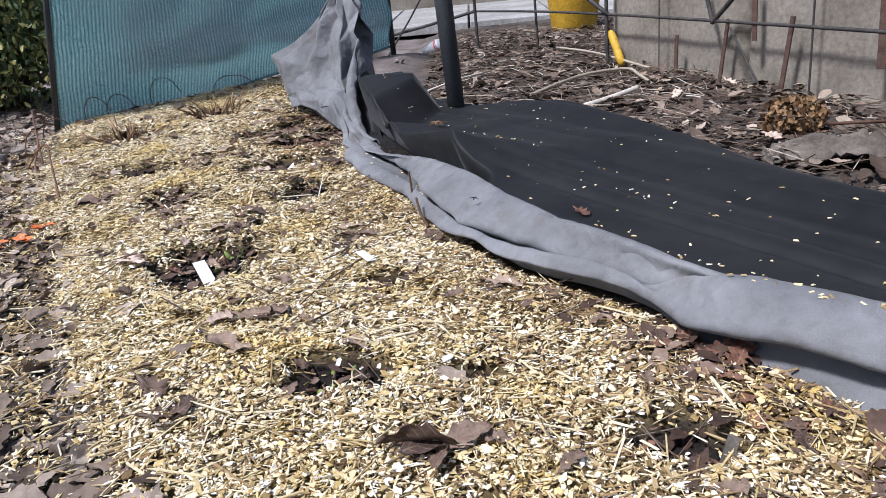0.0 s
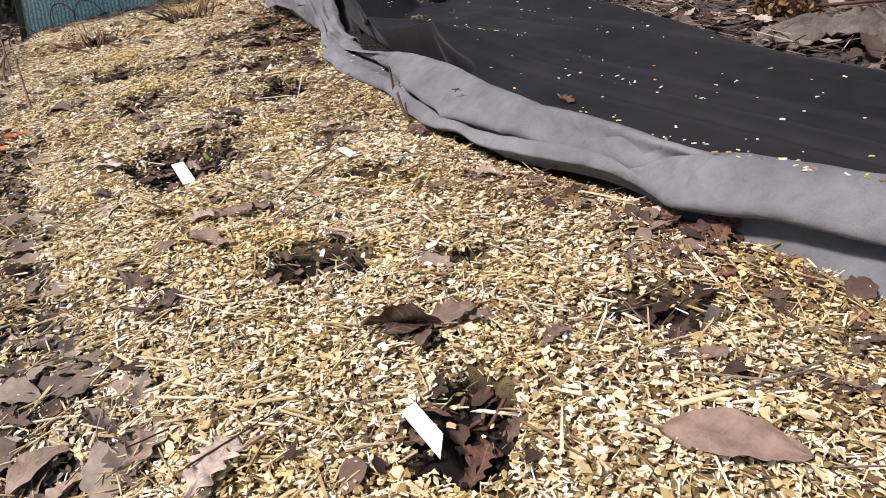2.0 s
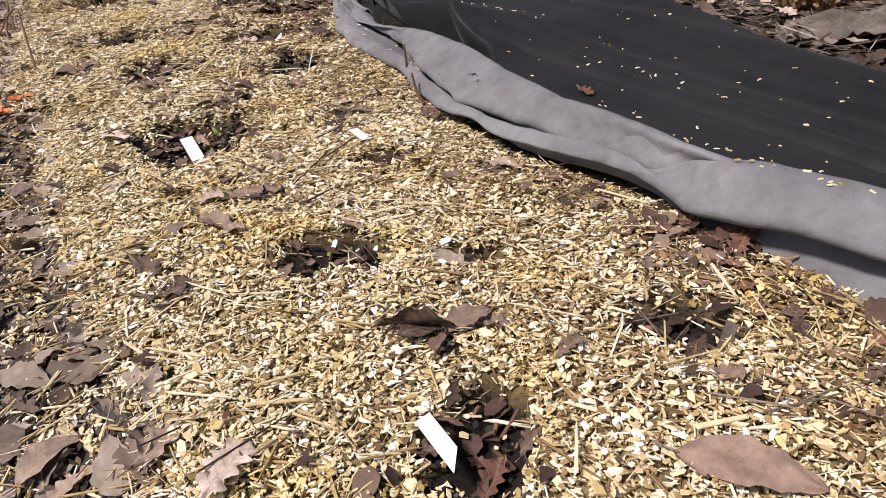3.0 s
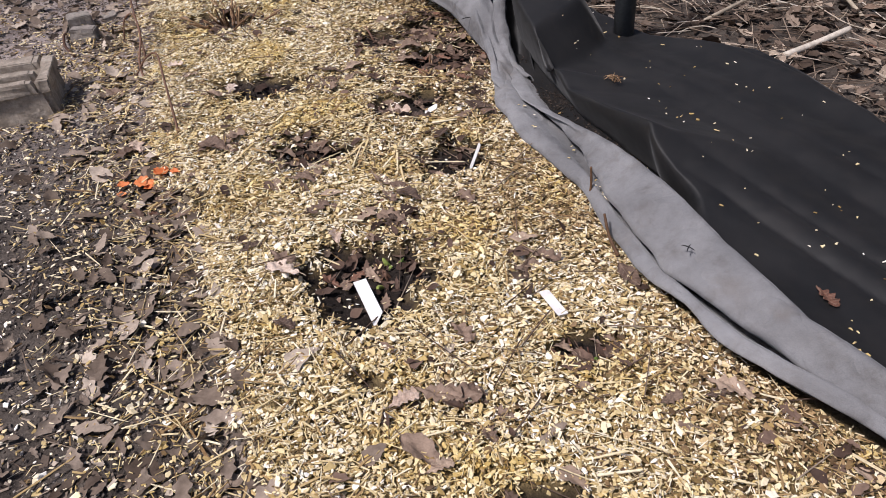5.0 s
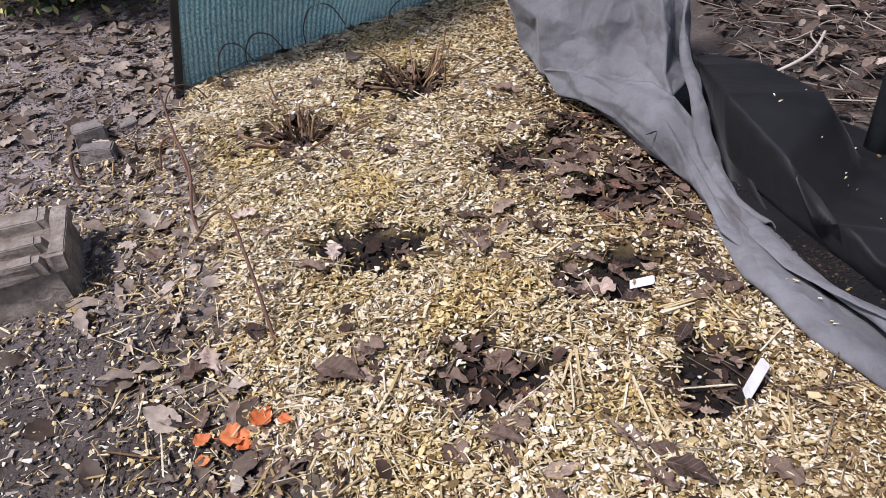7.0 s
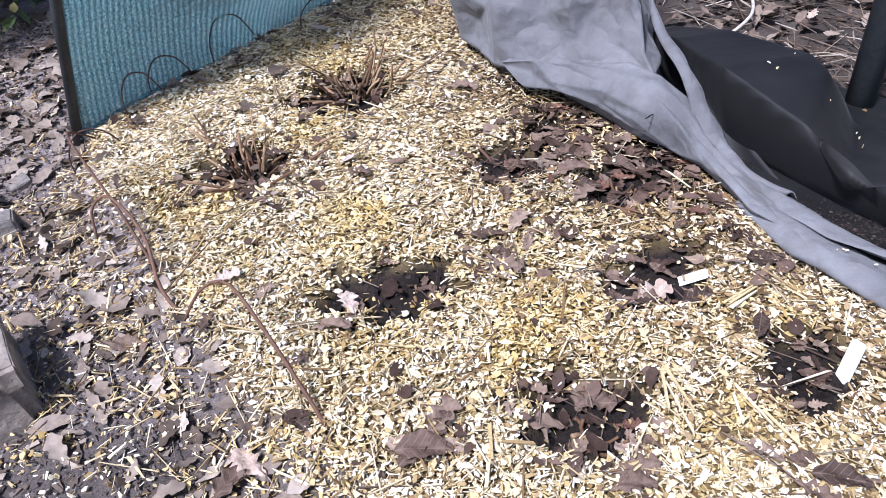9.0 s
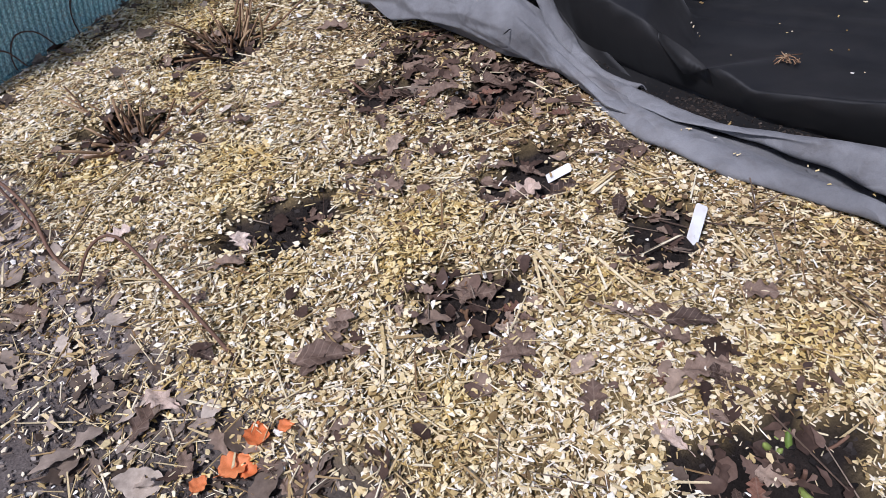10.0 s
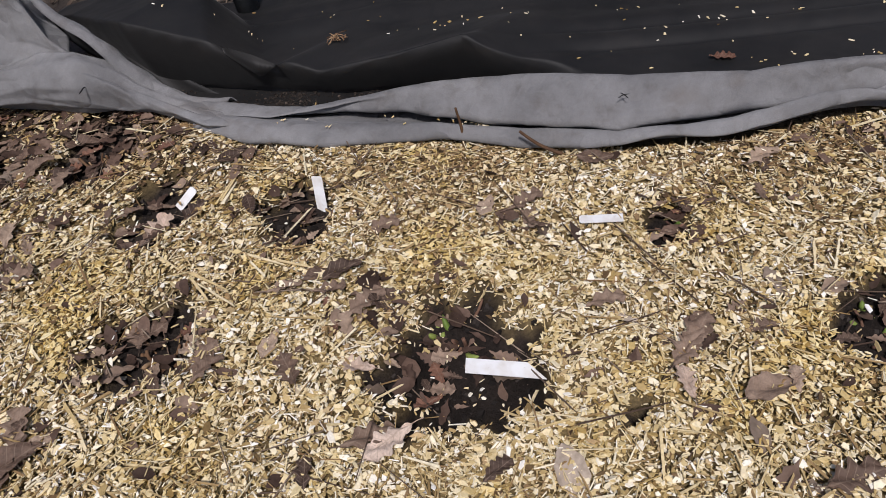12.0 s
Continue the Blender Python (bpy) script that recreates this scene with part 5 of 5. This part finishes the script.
# ---- cut-back plants ----
def plant(x, y, n, height, spread, seed, mat, label, shoots=0):
    rng = random.Random(seed)
    z = float(ground_z(x, y))
    ob = empty("cut_back_plant", (x, y, z), label, "plant", "cut-back plants")
    for k in range(n + shoots):
        a, d = rng.uniform(0, 2 * math.pi), rng.uniform(0.1, 1.0) * spread
        h = height * rng.uniform(0.5, 1.15)
        foot = Vector((math.cos(a) * d * 0.6, math.sin(a) * d * 0.6, -0.012))
        lean = rng.uniform(0.2, 1.6) * (d / spread + 0.3)
        b = a + rng.uniform(-1.2, 1.2)
        if rng.random() < 0.42:
            h, lean = h * 0.40, lean * 3.2
        tip = foot + Vector((math.cos(b) * lean * h, math.sin(b) * lean * h, h))
        mid = (foot + tip) / 2 + Vector((rng.uniform(-1, 1), rng.uniform(-1, 1), 0.6)) * 0.006
        r = rng.uniform(0.0016, 0.0034)
        if k < n:
            part("stem", tube("stem", curve3([foot, mid, tip], 5), [r * 1.25, r * 1.15, r, r, r * 0.9], mat, 6), ob)
        else:
            part("shoot", tube("shoot", curve3([foot, mid, tip * 0.9], 5), [0.003, 0.0045, 0.005, 0.0035, 0.0006], GREEN, 6), ob, "fresh green shoot")
    return ob


plant(-0.87, 2.68, 64, 0.088, 0.120, 1, STUB, "clump of cut brown stems in dark soil")
plant(-1.12, 2.41, 62, 0.076, 0.125, 2, STUB, "clump of short cut tan stems among mulch")
plant(-0.665, 1.66, 16, 0.030, 0.075, 3, STUB, "low dead plant clump with brown leaves")
plant(-0.335, 1.69, 9, 0.020, 0.05, 4, BARK, "small cut-back plant in a dark hollow")
plant(-0.50, 1.89, 9, 0.022, 0.06, 5, BARK, "cut-back plant under dead oak leaves")
plant(-0.85, 1.97, 14, 0.022, 0.09, 6, STUB, "flattened dry stems in a bare dark hollow")
plant(-0.61, 2.27, 22, 0.045, 0.09, 7, BARK, "tangle of dark dead stems and leaves")
plant(-0.44, 2.13, 12, 0.04, 0.08, 8, STUB, "dead stems in leaf litter beside the fabric")
plant(-0.05, 1.15, 22, 0.028, 0.05, 9, BARK, "cut-back plant with dark twiggy stems", 2)
plant(-0.11, 0.835, 18, 0.024, 0.075, 10, BARK, "cut-back plant with green shoots in dark soil", 6)
plant(0.10, 0.82, 10, 0.020, 0.05, 11, STUB, "small cut-back plant almost covered by mulch")
plant(0.09, 0.52, 16, 0.040, 0.055, 12, BARK, "cut-back plant with dark stems and leaves")
plant(0.335, 0.66, 12, 0.028, 0.05, 13, BARK, "dark dead plant clump in the mulch")
plant(-0.40, 1.32, 10, 0.035, 0.06, 14, BARK, "small plant with green shoots behind its label", 7)


# ---- plant labels ----
def plant_label(foot, head, width, label, slant=True, twist=0.0, face=None):
    """A thin plastic strip from its foot to its head (world places), one end cut slantwise."""
    a, b = Vector(foot), Vector(head)
    L = (b - a).length
    bm = bmesh.new()
    cut = 0.30 * width if not slant else 1.1 * width
    outline = [(cut, -width / 2), (L, -width / 2), (L, width / 2), (0, width / 2)] if slant else [(0, -width / 2), (L - 0.003, -width / 2), (L, -width / 2 + 0.003), (L, width / 2 - 0.003), (L - 0.003, width / 2), (0, width / 2)]
    low = [bm.verts.new((px, py, 0.0009 * math.sin(4 * px / L))) for px, py in outline]
    high = [bm.verts.new((px, py, 0.0012 + 0.0009 * math.sin(4 * px / L))) for px, py in outline]
    bm.faces.new(low[::-1])
    bm.faces.new(high)
    for i in range(len(outline)):
        j = (i + 1) % len(outline)
        bm.faces.new((low[i], low[j], high[j], high[i]))
    me = bpy.data.meshes.new("plant_label")
    bm.to_mesh(me)
    bm.free()
    me.materials.append(LABEL)
    ob = new("plant_label", me)
    d = (b - a).normalized()
    s = (Vector(face) if face else Vector((0, 0, 1))).cross(d).normalized()
    m = Matrix((d, s, d.cross(s))).transposed().to_4x4()
    ob.matrix_world = Matrix.Translation(a) @ m @ pose(0, 0, 0, twist, 0, 0)
    return tagged(ob, label, "plant label", "plant labels")


plant_label((-0.398, 1.176, -0.004), (-0.455, 1.268, 0.014), 0.024, "blank white plastic plant label lying in dark soil", True, 0)
plant_label((-0.299, 1.684, -0.014), (-0.278, 1.700, 0.046), 0.022, "white plant label standing askew in the soil", False, 0, (-1.0, -0.25, 0.0))
plant_label((-0.434, 1.914, 0.004), (-0.400, 1.893, 0.034), 0.0155, "short white plant label end among oak leaves", False, 0, (-0.55, -0.45, 0.7))
plant_label((-0.095, 1.212, 0.013), (-0.129, 1.271, 0.011), 0.019, "white plant label lying flat on the mulch", False, 5)
plant_label((0.083, 0.444, 0.014), (0.045, 0.496, 0.028), 0.0175, "white plant label with a torn end in mulch", True, -8)
plant_label((0.358, 0.590, 0.006), (0.386, 0.638, 0.015), 0.013, "pale dirty plant label stuck in mulch", False, 20).data.materials[0] = RAG
plant_label((-0.101, 0.852, 0.006), (-0.098, 0.862, 0.013), 0.007, "small white label end among dark stems", False, 0)
plant_label((-0.040, 0.838, 0.006), (-0.037, 0.844, 0.011), 0.006, "small white label end in dark soil", False, 0)
plant_label((0.051, 0.842, 0.010), (0.066, 0.848, 0.014), 0.012, "small white plastic scrap on the mulch", False, 0)

# ---- bent stems standing at the bed's edge ----
for line, r, label in ((((-1.00, 1.736, 0.0), (-1.03, 1.79, 0.045), (-1.075, 1.87, 0.105), (-1.12, 1.945, 0.135), (-1.165, 1.965, 0.115), (-1.20, 1.955, 0.07)), 0.0030, "bent brown stem arching over the mulch"),
                       (((-1.225, 2.027, 0.02), (-1.255, 2.07, 0.05), (-1.275, 2.15, 0.10), (-1.335, 2.24, 0.125), (-1.375, 2.25, 0.10), (-1.38, 2.23, 0.05)), 0.0032, "knotty brown stem leaning at the bed's edge"),
                       (((-1.275, 2.14, 0.03), (-1.33, 2.24, 0.10), (-1.40, 2.36, 0.15), (-1.425, 2.42, 0.165), (-1.40, 2.47, 0.12)), 0.0026, "dark bent stem at the bed's edge"),
                       (((-1.585, 2.262, -0.02), (-1.625, 2.29, 0.0), (-1.655, 2.335, 0.005), (-1.685, 2.39, 0.0), (-1.684, 2.44, -0.02)), 0.0045, "thick curved dry root lying on the soil"),
                       (((-0.046, 1.552, 0.0), (-0.042, 1.556, 0.04), (-0.045, 1.562, 0.083)), 0.0030, "dry cut sprig standing against the fabric"),
                       (((0.004, 1.375, 0.012), (-0.012, 1.41, 0.03), (-0.022, 1.445, 0.055)), 0.0035, "dry reddish stalk leaning on the fabric")):
    tagged(new("bent_stem", tube("bent_stem", curve3(line, 18), [r * (1.1 - 0.4 * k / 17) for k in range(18)], STUB if label.startswith("dry") else BARK, 7)), label, "stem", "bent stems")

# ---- concrete edging block and stones ----
EDGING = empty("concrete_block", (-1.580, 1.940, float(ground_z(-1.5, 1.95)) - 0.012), "weathered grooved concrete block on the path", "block")
EDGING.rotation_euler = (0, 0, radians(25))
part("body", lump_box("body", (0.26, 0.205, 0.098), BLOCK, 3), EDGING)
for dy, wide in ((-0.085, 0.034), (-0.022, 0.036), (0.070, 0.060)):
    part("rim", lump_box("rim", (0.225, wide, 0.034), BLOCK, 5 + int(dy * 50)), EDGING, "raised worn rim").location = (-0.017, dy, 0.086)
part("rim", lump_box("rim", (0.032, 0.195, 0.030), BLOCK, 8), EDGING, "broken rough end").location = (0.111, 0.002, 0.086)
for x, y, size, turn, seed in ((-1.622, 2.396, (0.085, 0.060, 0.040), 18, 1), (-1.684, 2.485, (0.078, 0.062, 0.046), 38, 2), (-1.236, 2.925, (0.105, 0.060, 0.048), 8, 3), (-1.62, 2.56, (0.05, 0.04, 0.025), 40, 4), (-1.105, 3.015, (0.09, 0.05, 0.035), 20, 5)):
    ob = new("stone", lump_box("stone", size, STONE, seed))
    ob.matrix_world = pose(x, y, float(ground_z(x, y)) - 0.004, 4 * seed - 9, 6 - 3 * seed, turn)
    tagged(ob, "small angular grey stone lying on the soil", "stone", "stones")

# ---- the bank under the wall ----
W0, W1 = Vector((0.669, 3.007, 0)), Vector((1.186, 1.893, 0))
wd = (W1 - W0).normalized()
wturn = math.degrees(math.atan2(wd.y, wd.x))
for k in range(3):
    ob = new("wall_panel", lump_panel(0.72, 0.07, 0.72, 10 + k))
    c = W0 + wd * (0.37 + 0.724 * k)
    ob.matrix_world = pose(c.x - wd.y * 0.04, c.y + wd.x * 0.04, -0.06, 0, 0, wturn)
    tagged(ob, "weathered beige concrete wall panel", "wall", "wall panels", "structure")
for foot, head, w in (((0.825, 2.552, 0.02), (0.825, 2.552, 0.208), 0.016), ((0.912, 2.365, 0.02), (0.925, 2.338, 0.27), 0.014), ((1.018, 2.136, 0.03), (1.029, 2.112, 0.288), 0.016), ((0.972, 2.237, 0.21), (0.967, 2.249, 0.40), 0.018), ((1.150, 1.851, 0.17), (1.141, 1.871, 0.45), 0.026)):
    a, b = Vector(foot), Vector(head)
    ob = new("rusty_stake", box_mesh("rusty_stake", (w, 0.006, (b - a).length), RUST, 0.0012, 1))
    z = (b - a).normalized()
    y = z.cross(wd).normalized()
    ob.matrix_world = Matrix.Translation(a) @ Matrix((y.cross(z), y, z)).transposed().to_4x4()
    tagged(ob, "flat rusty iron stake in front of the wall", "stake", "rusty stakes")
FENCE = empty("wire_fence", label="old rusty rod fence in front of the wall", category="fence")
for line, r in ((((0.148, 3.811, 0.251), (0.40, 3.42, 0.258), (0.646, 2.937, 0.262), (0.895, 2.401, 0.262), (1.156, 1.838, 0.260), (1.45, 1.2, 0.255)), 0.0055), (((-0.39, 3.969, 0.141), (-0.088, 3.902, 0.20), (0.148, 3.811, 0.253)), 0.008),
                (((-0.36, 3.93, 0.03), (-0.20, 3.92, 0.24), (-0.12, 3.91, 0.36)), 0.005), (((0.655, 2.918, 0.03), (0.647, 2.936, 0.52)), 0.0075), (((0.146, 3.72, 0.03), (0.137, 3.71, 0.52)), 0.008), (((0.427, 3.45, 0.03), (0.41, 3.45, 0.52)), 0.006),
                (((0.895, 2.401, 0.255), (0.944, 2.296, 0.36)), 0.008), (((0.897, 2.405, 0.262), (0.87, 2.45, 0.40)), 0.007), (((0.928, 2.33, 0.245), (0.985, 2.21, 0.08)), 0.0035), (((1.063, 2.04, 0.03), (1.053, 2.06, 0.52)), 0.003), (((0.788, 2.633, 0.03), (0.781, 2.646, 0.52)), 0.0022),
                (((0.655, 2.92, 0.262), (0.55, 3.05, 0.36), (0.50, 3.10, 0.42)), 0.009)):
    part("rod", tube("rod", curve3(line, 14), r, WIRE, 7), FENCE)
# pale dead stalks
for line, r in ((((0.507, 3.40, 0.09), (0.63, 3.05, 0.10), (0.76, 2.653, 0.085)), 0.005), (((0.28, 2.33, 0.08), (0.48, 2.50, 0.105), (0.66, 2.60, 0.10), (0.69, 2.52, 0.09), (0.703, 2.37, 0.08)), 0.0055), (((0.44, 2.10, 0.085), (0.53, 2.165, 0.09), (0.623, 2.232, 0.10)), 0.0085),
                (((-0.05, 2.55, 0.09), (0.06, 2.62, 0.11), (0.15, 2.78, 0.10)), 0.004)):
    tagged(new("dead_stalk", tube("dead_stalk", curve3(line, 14), r, PALE, 8)), "pale bleached dead stalk lying on leaf litter", "stalk", "dead stalks")
rs = random.Random(17)
for k in range(44):
    x, y, a, L = rs.uniform(0.06, 0.85), rs.uniform(2.05, 3.5), rs.uniform(0, 3.14), rs.uniform(0.07, 0.26)
    if x < np.interp(y, FAB_Y, FAR_X) + 0.06 or x > 0.62 + 0.45 * (3.0 - y):
        continue
    z, bend = float(ground_z(x, y)) + 0.022, rs.uniform(-0.25, 0.25) * L
    d, e = Vector((math.cos(a), math.sin(a), 0)) * L * 0.5, Vector((-math.sin(a), math.cos(a), 0)) * bend
    c = Vector((x, y, z))
    tagged(new("dead_stalk", tube("dead_stalk", curve3([c - d, c - d * 0.4 + e + Vector((0, 0, 0.003)), c + d * 0.4 + e * 0.8 + Vector((0, 0, 0.006)), c + d], 12), rs.uniform(0.0010, 0.0022), PALE, 7)), "thin pale dead stalk curved over leaf litter", "stalk", "dead stalks")
rb = random.Random(61)
for k in range(60):
    x, y = rb.uniform(0.10, 1.10), rb.uniform(1.35, 3.4)
    if x < np.interp(y, FAB_Y, FAR_X) + 0.05 or x > 0.62 + 0.45 * (3.0 - y):
        continue
    me, label = rb.choice(((OAK[k % 7], "brown dead oak leaf lying on the litter"), (OVAL[k % 6], "brown curled dead leaf lying on the litter"), (PALE_OAK[k % 4], "pale tan dead leaf lying on the litter"), (RUSTY[k % 3], "russet dead leaf lying on the litter")))
    lay("dead_leaf", me, x, y, rb.uniform(0.035, 0.075), rb.uniform(0, 360), label, rb.uniform(0.022, 0.034), rb.uniform(-18, 18), rb.uniform(-18, 18), "leaves on the bank")
CAN = empty("drink_can", (-0.09, 3.82, 0.085), "crushed white and red drink can in the litter", "can")
CAN.rotation_euler = (radians(62), radians(25), radians(40))
part("body", tube("body", [(0, 0, -0.058), (0, 0, -0.052), (0, 0, 0.045), (0, 0, 0.056), (0, 0, 0.058)], [0.024, 0.031, 0.033, 0.028, 0.026], CAN_WHITE, 20), CAN)
part("band", tube("band", [(0, 0, 0.036), (0, 0, 0.050)], [0.0336, 0.0322], CAN_RED, 20, False), CAN, "red band")
BUCKET = empty("yellow_bucket", (0.72, 4.38, 0.05), "yellow plastic bucket standing behind the fence", "bucket")
part("body", tube("body", [(0, 0, 0.0), (0, 0, 0.02), (0, 0, 0.28), (0, 0, 0.30)], [0.12, 0.13, 0.165, 0.17], YELLOW, 28), BUCKET)
part("rim", tube("rim", [(0, 0, 0.285), (0, 0, 0.31)], [0.178, 0.178], YELLOW, 28), BUCKET)
TOOL = empty("hand_tool", (0.0, 0.0, 0.0), "hand tool with a yellow handle stuck by the wall", "tool")
part("handle", tube("handle", curve3([(0.695, 2.83, 0.075), (0.68, 2.865, 0.135), (0.662, 2.903, 0.20)], 8), [0.010, 0.015, 0.016, 0.015, 0.015, 0.016, 0.015, 0.008], YELLOW, 12), TOOL)
# crumpled cloth
rng = np.random.RandomState(9)
u, v = np.meshgrid(np.linspace(-1, 1, 46), np.linspace(-1, 1, 24))
cx, cy = 0.93 + 0.17 * u + 0.05 * v, 1.42 - 0.12 * u + 0.05 * v + 0.02 * N1(u * 4, v * 4)
cz = 0.070 + 0.03 * (1 - v * v) * (1 - 0.5 * u * u) + 0.05 * np.abs(N2(u * 5 + 9, v * 3)) + 0.035 * np.abs(N3(u * 12, v * 8)) - 0.03 * u * u
tagged(thick(new("crumpled_cloth", grid_mesh("crumpled_cloth", np.dstack([cx, cy, cz]), RAG)), 0.003), "crumpled faded beige cloth lying in the litter", "cloth")
# withered flower head
HEAD = empty("withered_flower", (0.86, 1.66, 0.07), "withered tan hydrangea flower head on the litter", "flower")
rng = np.random.RandomState(15)
petals = []
for k in range(340):
    d = rng.normal(0, 1, 3)
    d = d / np.linalg.norm(d)
    c = np.array((0.075, 0.06, 0.05)) * d * rng.uniform(0.6, 1.0) + (0, 0, 0.045)
    p = leaf_points(0.018, 0.014, 0, 4, 3, rng).reshape(-1, 3)
    r = np.array(Euler(tuple(rng.uniform(0, 6.28, 3))).to_matrix())
    petals.append(p @ r.T + c)
PETAL = island("withered_petal", [(0.0, (0.10, 0.055, 0.025)), (1.0, (0.34, 0.21, 0.10))], 80.0, 0.7)
pf = [(i * 3 + j, i * 3 + j + 1, (i + 1) * 3 + j + 1, (i + 1) * 3 + j) for i in range(3) for j in range(2)]
ob = many("petals", np.array(petals), pf, PETAL, "dry curled petals", "")
ob.parent = HEAD
for key in ("kind", "category"):
    if key in ob:
        del ob[key]
part("stalk", tube("stalk", [(0.06, 0.0, 0.02), (0.22, -0.06, 0.03)], 0.004, BARK, 7), HEAD)

# ---- terrace behind ----
for i in range(7):
    for j in range(3):
        ob = new("paving_slab", box_mesh("paving_slab", (0.585, 0.585, 0.06), PAVING, 0.004, 1))
        ob.matrix_world = pose(-1.4 + 0.6 * i, 5.4 + 0.6 * j, 0.03, 0, 0, 0)
        tagged(ob, "pale grey concrete paving slab", "paving", "paving slabs", "structure")
tagged(new("back_wall", box_mesh("back_wall", (14.0, 0.2, 2.6), CONCRETE)), "plain pale rendered wall beyond the terrace", "wall", kind="structure").location = (0, 8.2, -0.05)


# ---- shrub behind the path ----
SHRUB = empty("shrub", (-2.25, 3.55, float(ground_z(-2.25, 3.55))), "evergreen shrub with yellow-green leaves beyond the path", "shrub")
rng = np.random.RandomState(77)
leaves = []
for k in range(9000):
    d = rng.normal(0, 1, 3)
    d = d / np.linalg.norm(d) * rng.uniform(0.1, 1.0) ** 0.5
    c = np.array((0.55, 0.42, 0.40)) * d + (0, 0, 0.45)
    c = c + 0.10 * rng.normal(0, 1, 3)
    if c[2] < 0.02:
        continue
    p = leaf_points(rng.uniform(0.03, 0.055), 0.022, 0, 4, 3, rng).reshape(-1, 3)
    r = np.array(Euler(tuple(rng.uniform(0, 6.28, 3))).to_matrix())
    leaves.append(p @ r.T + c)
ob = many("foliage", np.array(leaves), pf, BUSH_LEAF, "dense small green and yellow leaves", "")
ob.parent = SHRUB
for key in ("kind", "category"):
    if key in ob:
        del ob[key]
r2 = random.Random(8)
for k in range(9):
    a = 2 * math.pi * k / 9
    part("branch", tube("branch", curve3([(0.05 * math.cos(a), 0.05 * math.sin(a), -0.02), (0.2 * math.cos(a), 0.15 * math.sin(a), 0.3), (0.45 * math.cos(a), 0.35 * math.sin(a), 0.6 + r2.uniform(-0.2, 0.2))], 8), [0.014, 0.013, 0.011, 0.009, 0.008, 0.006, 0.005, 0.003], BARK, 7), SHRUB)
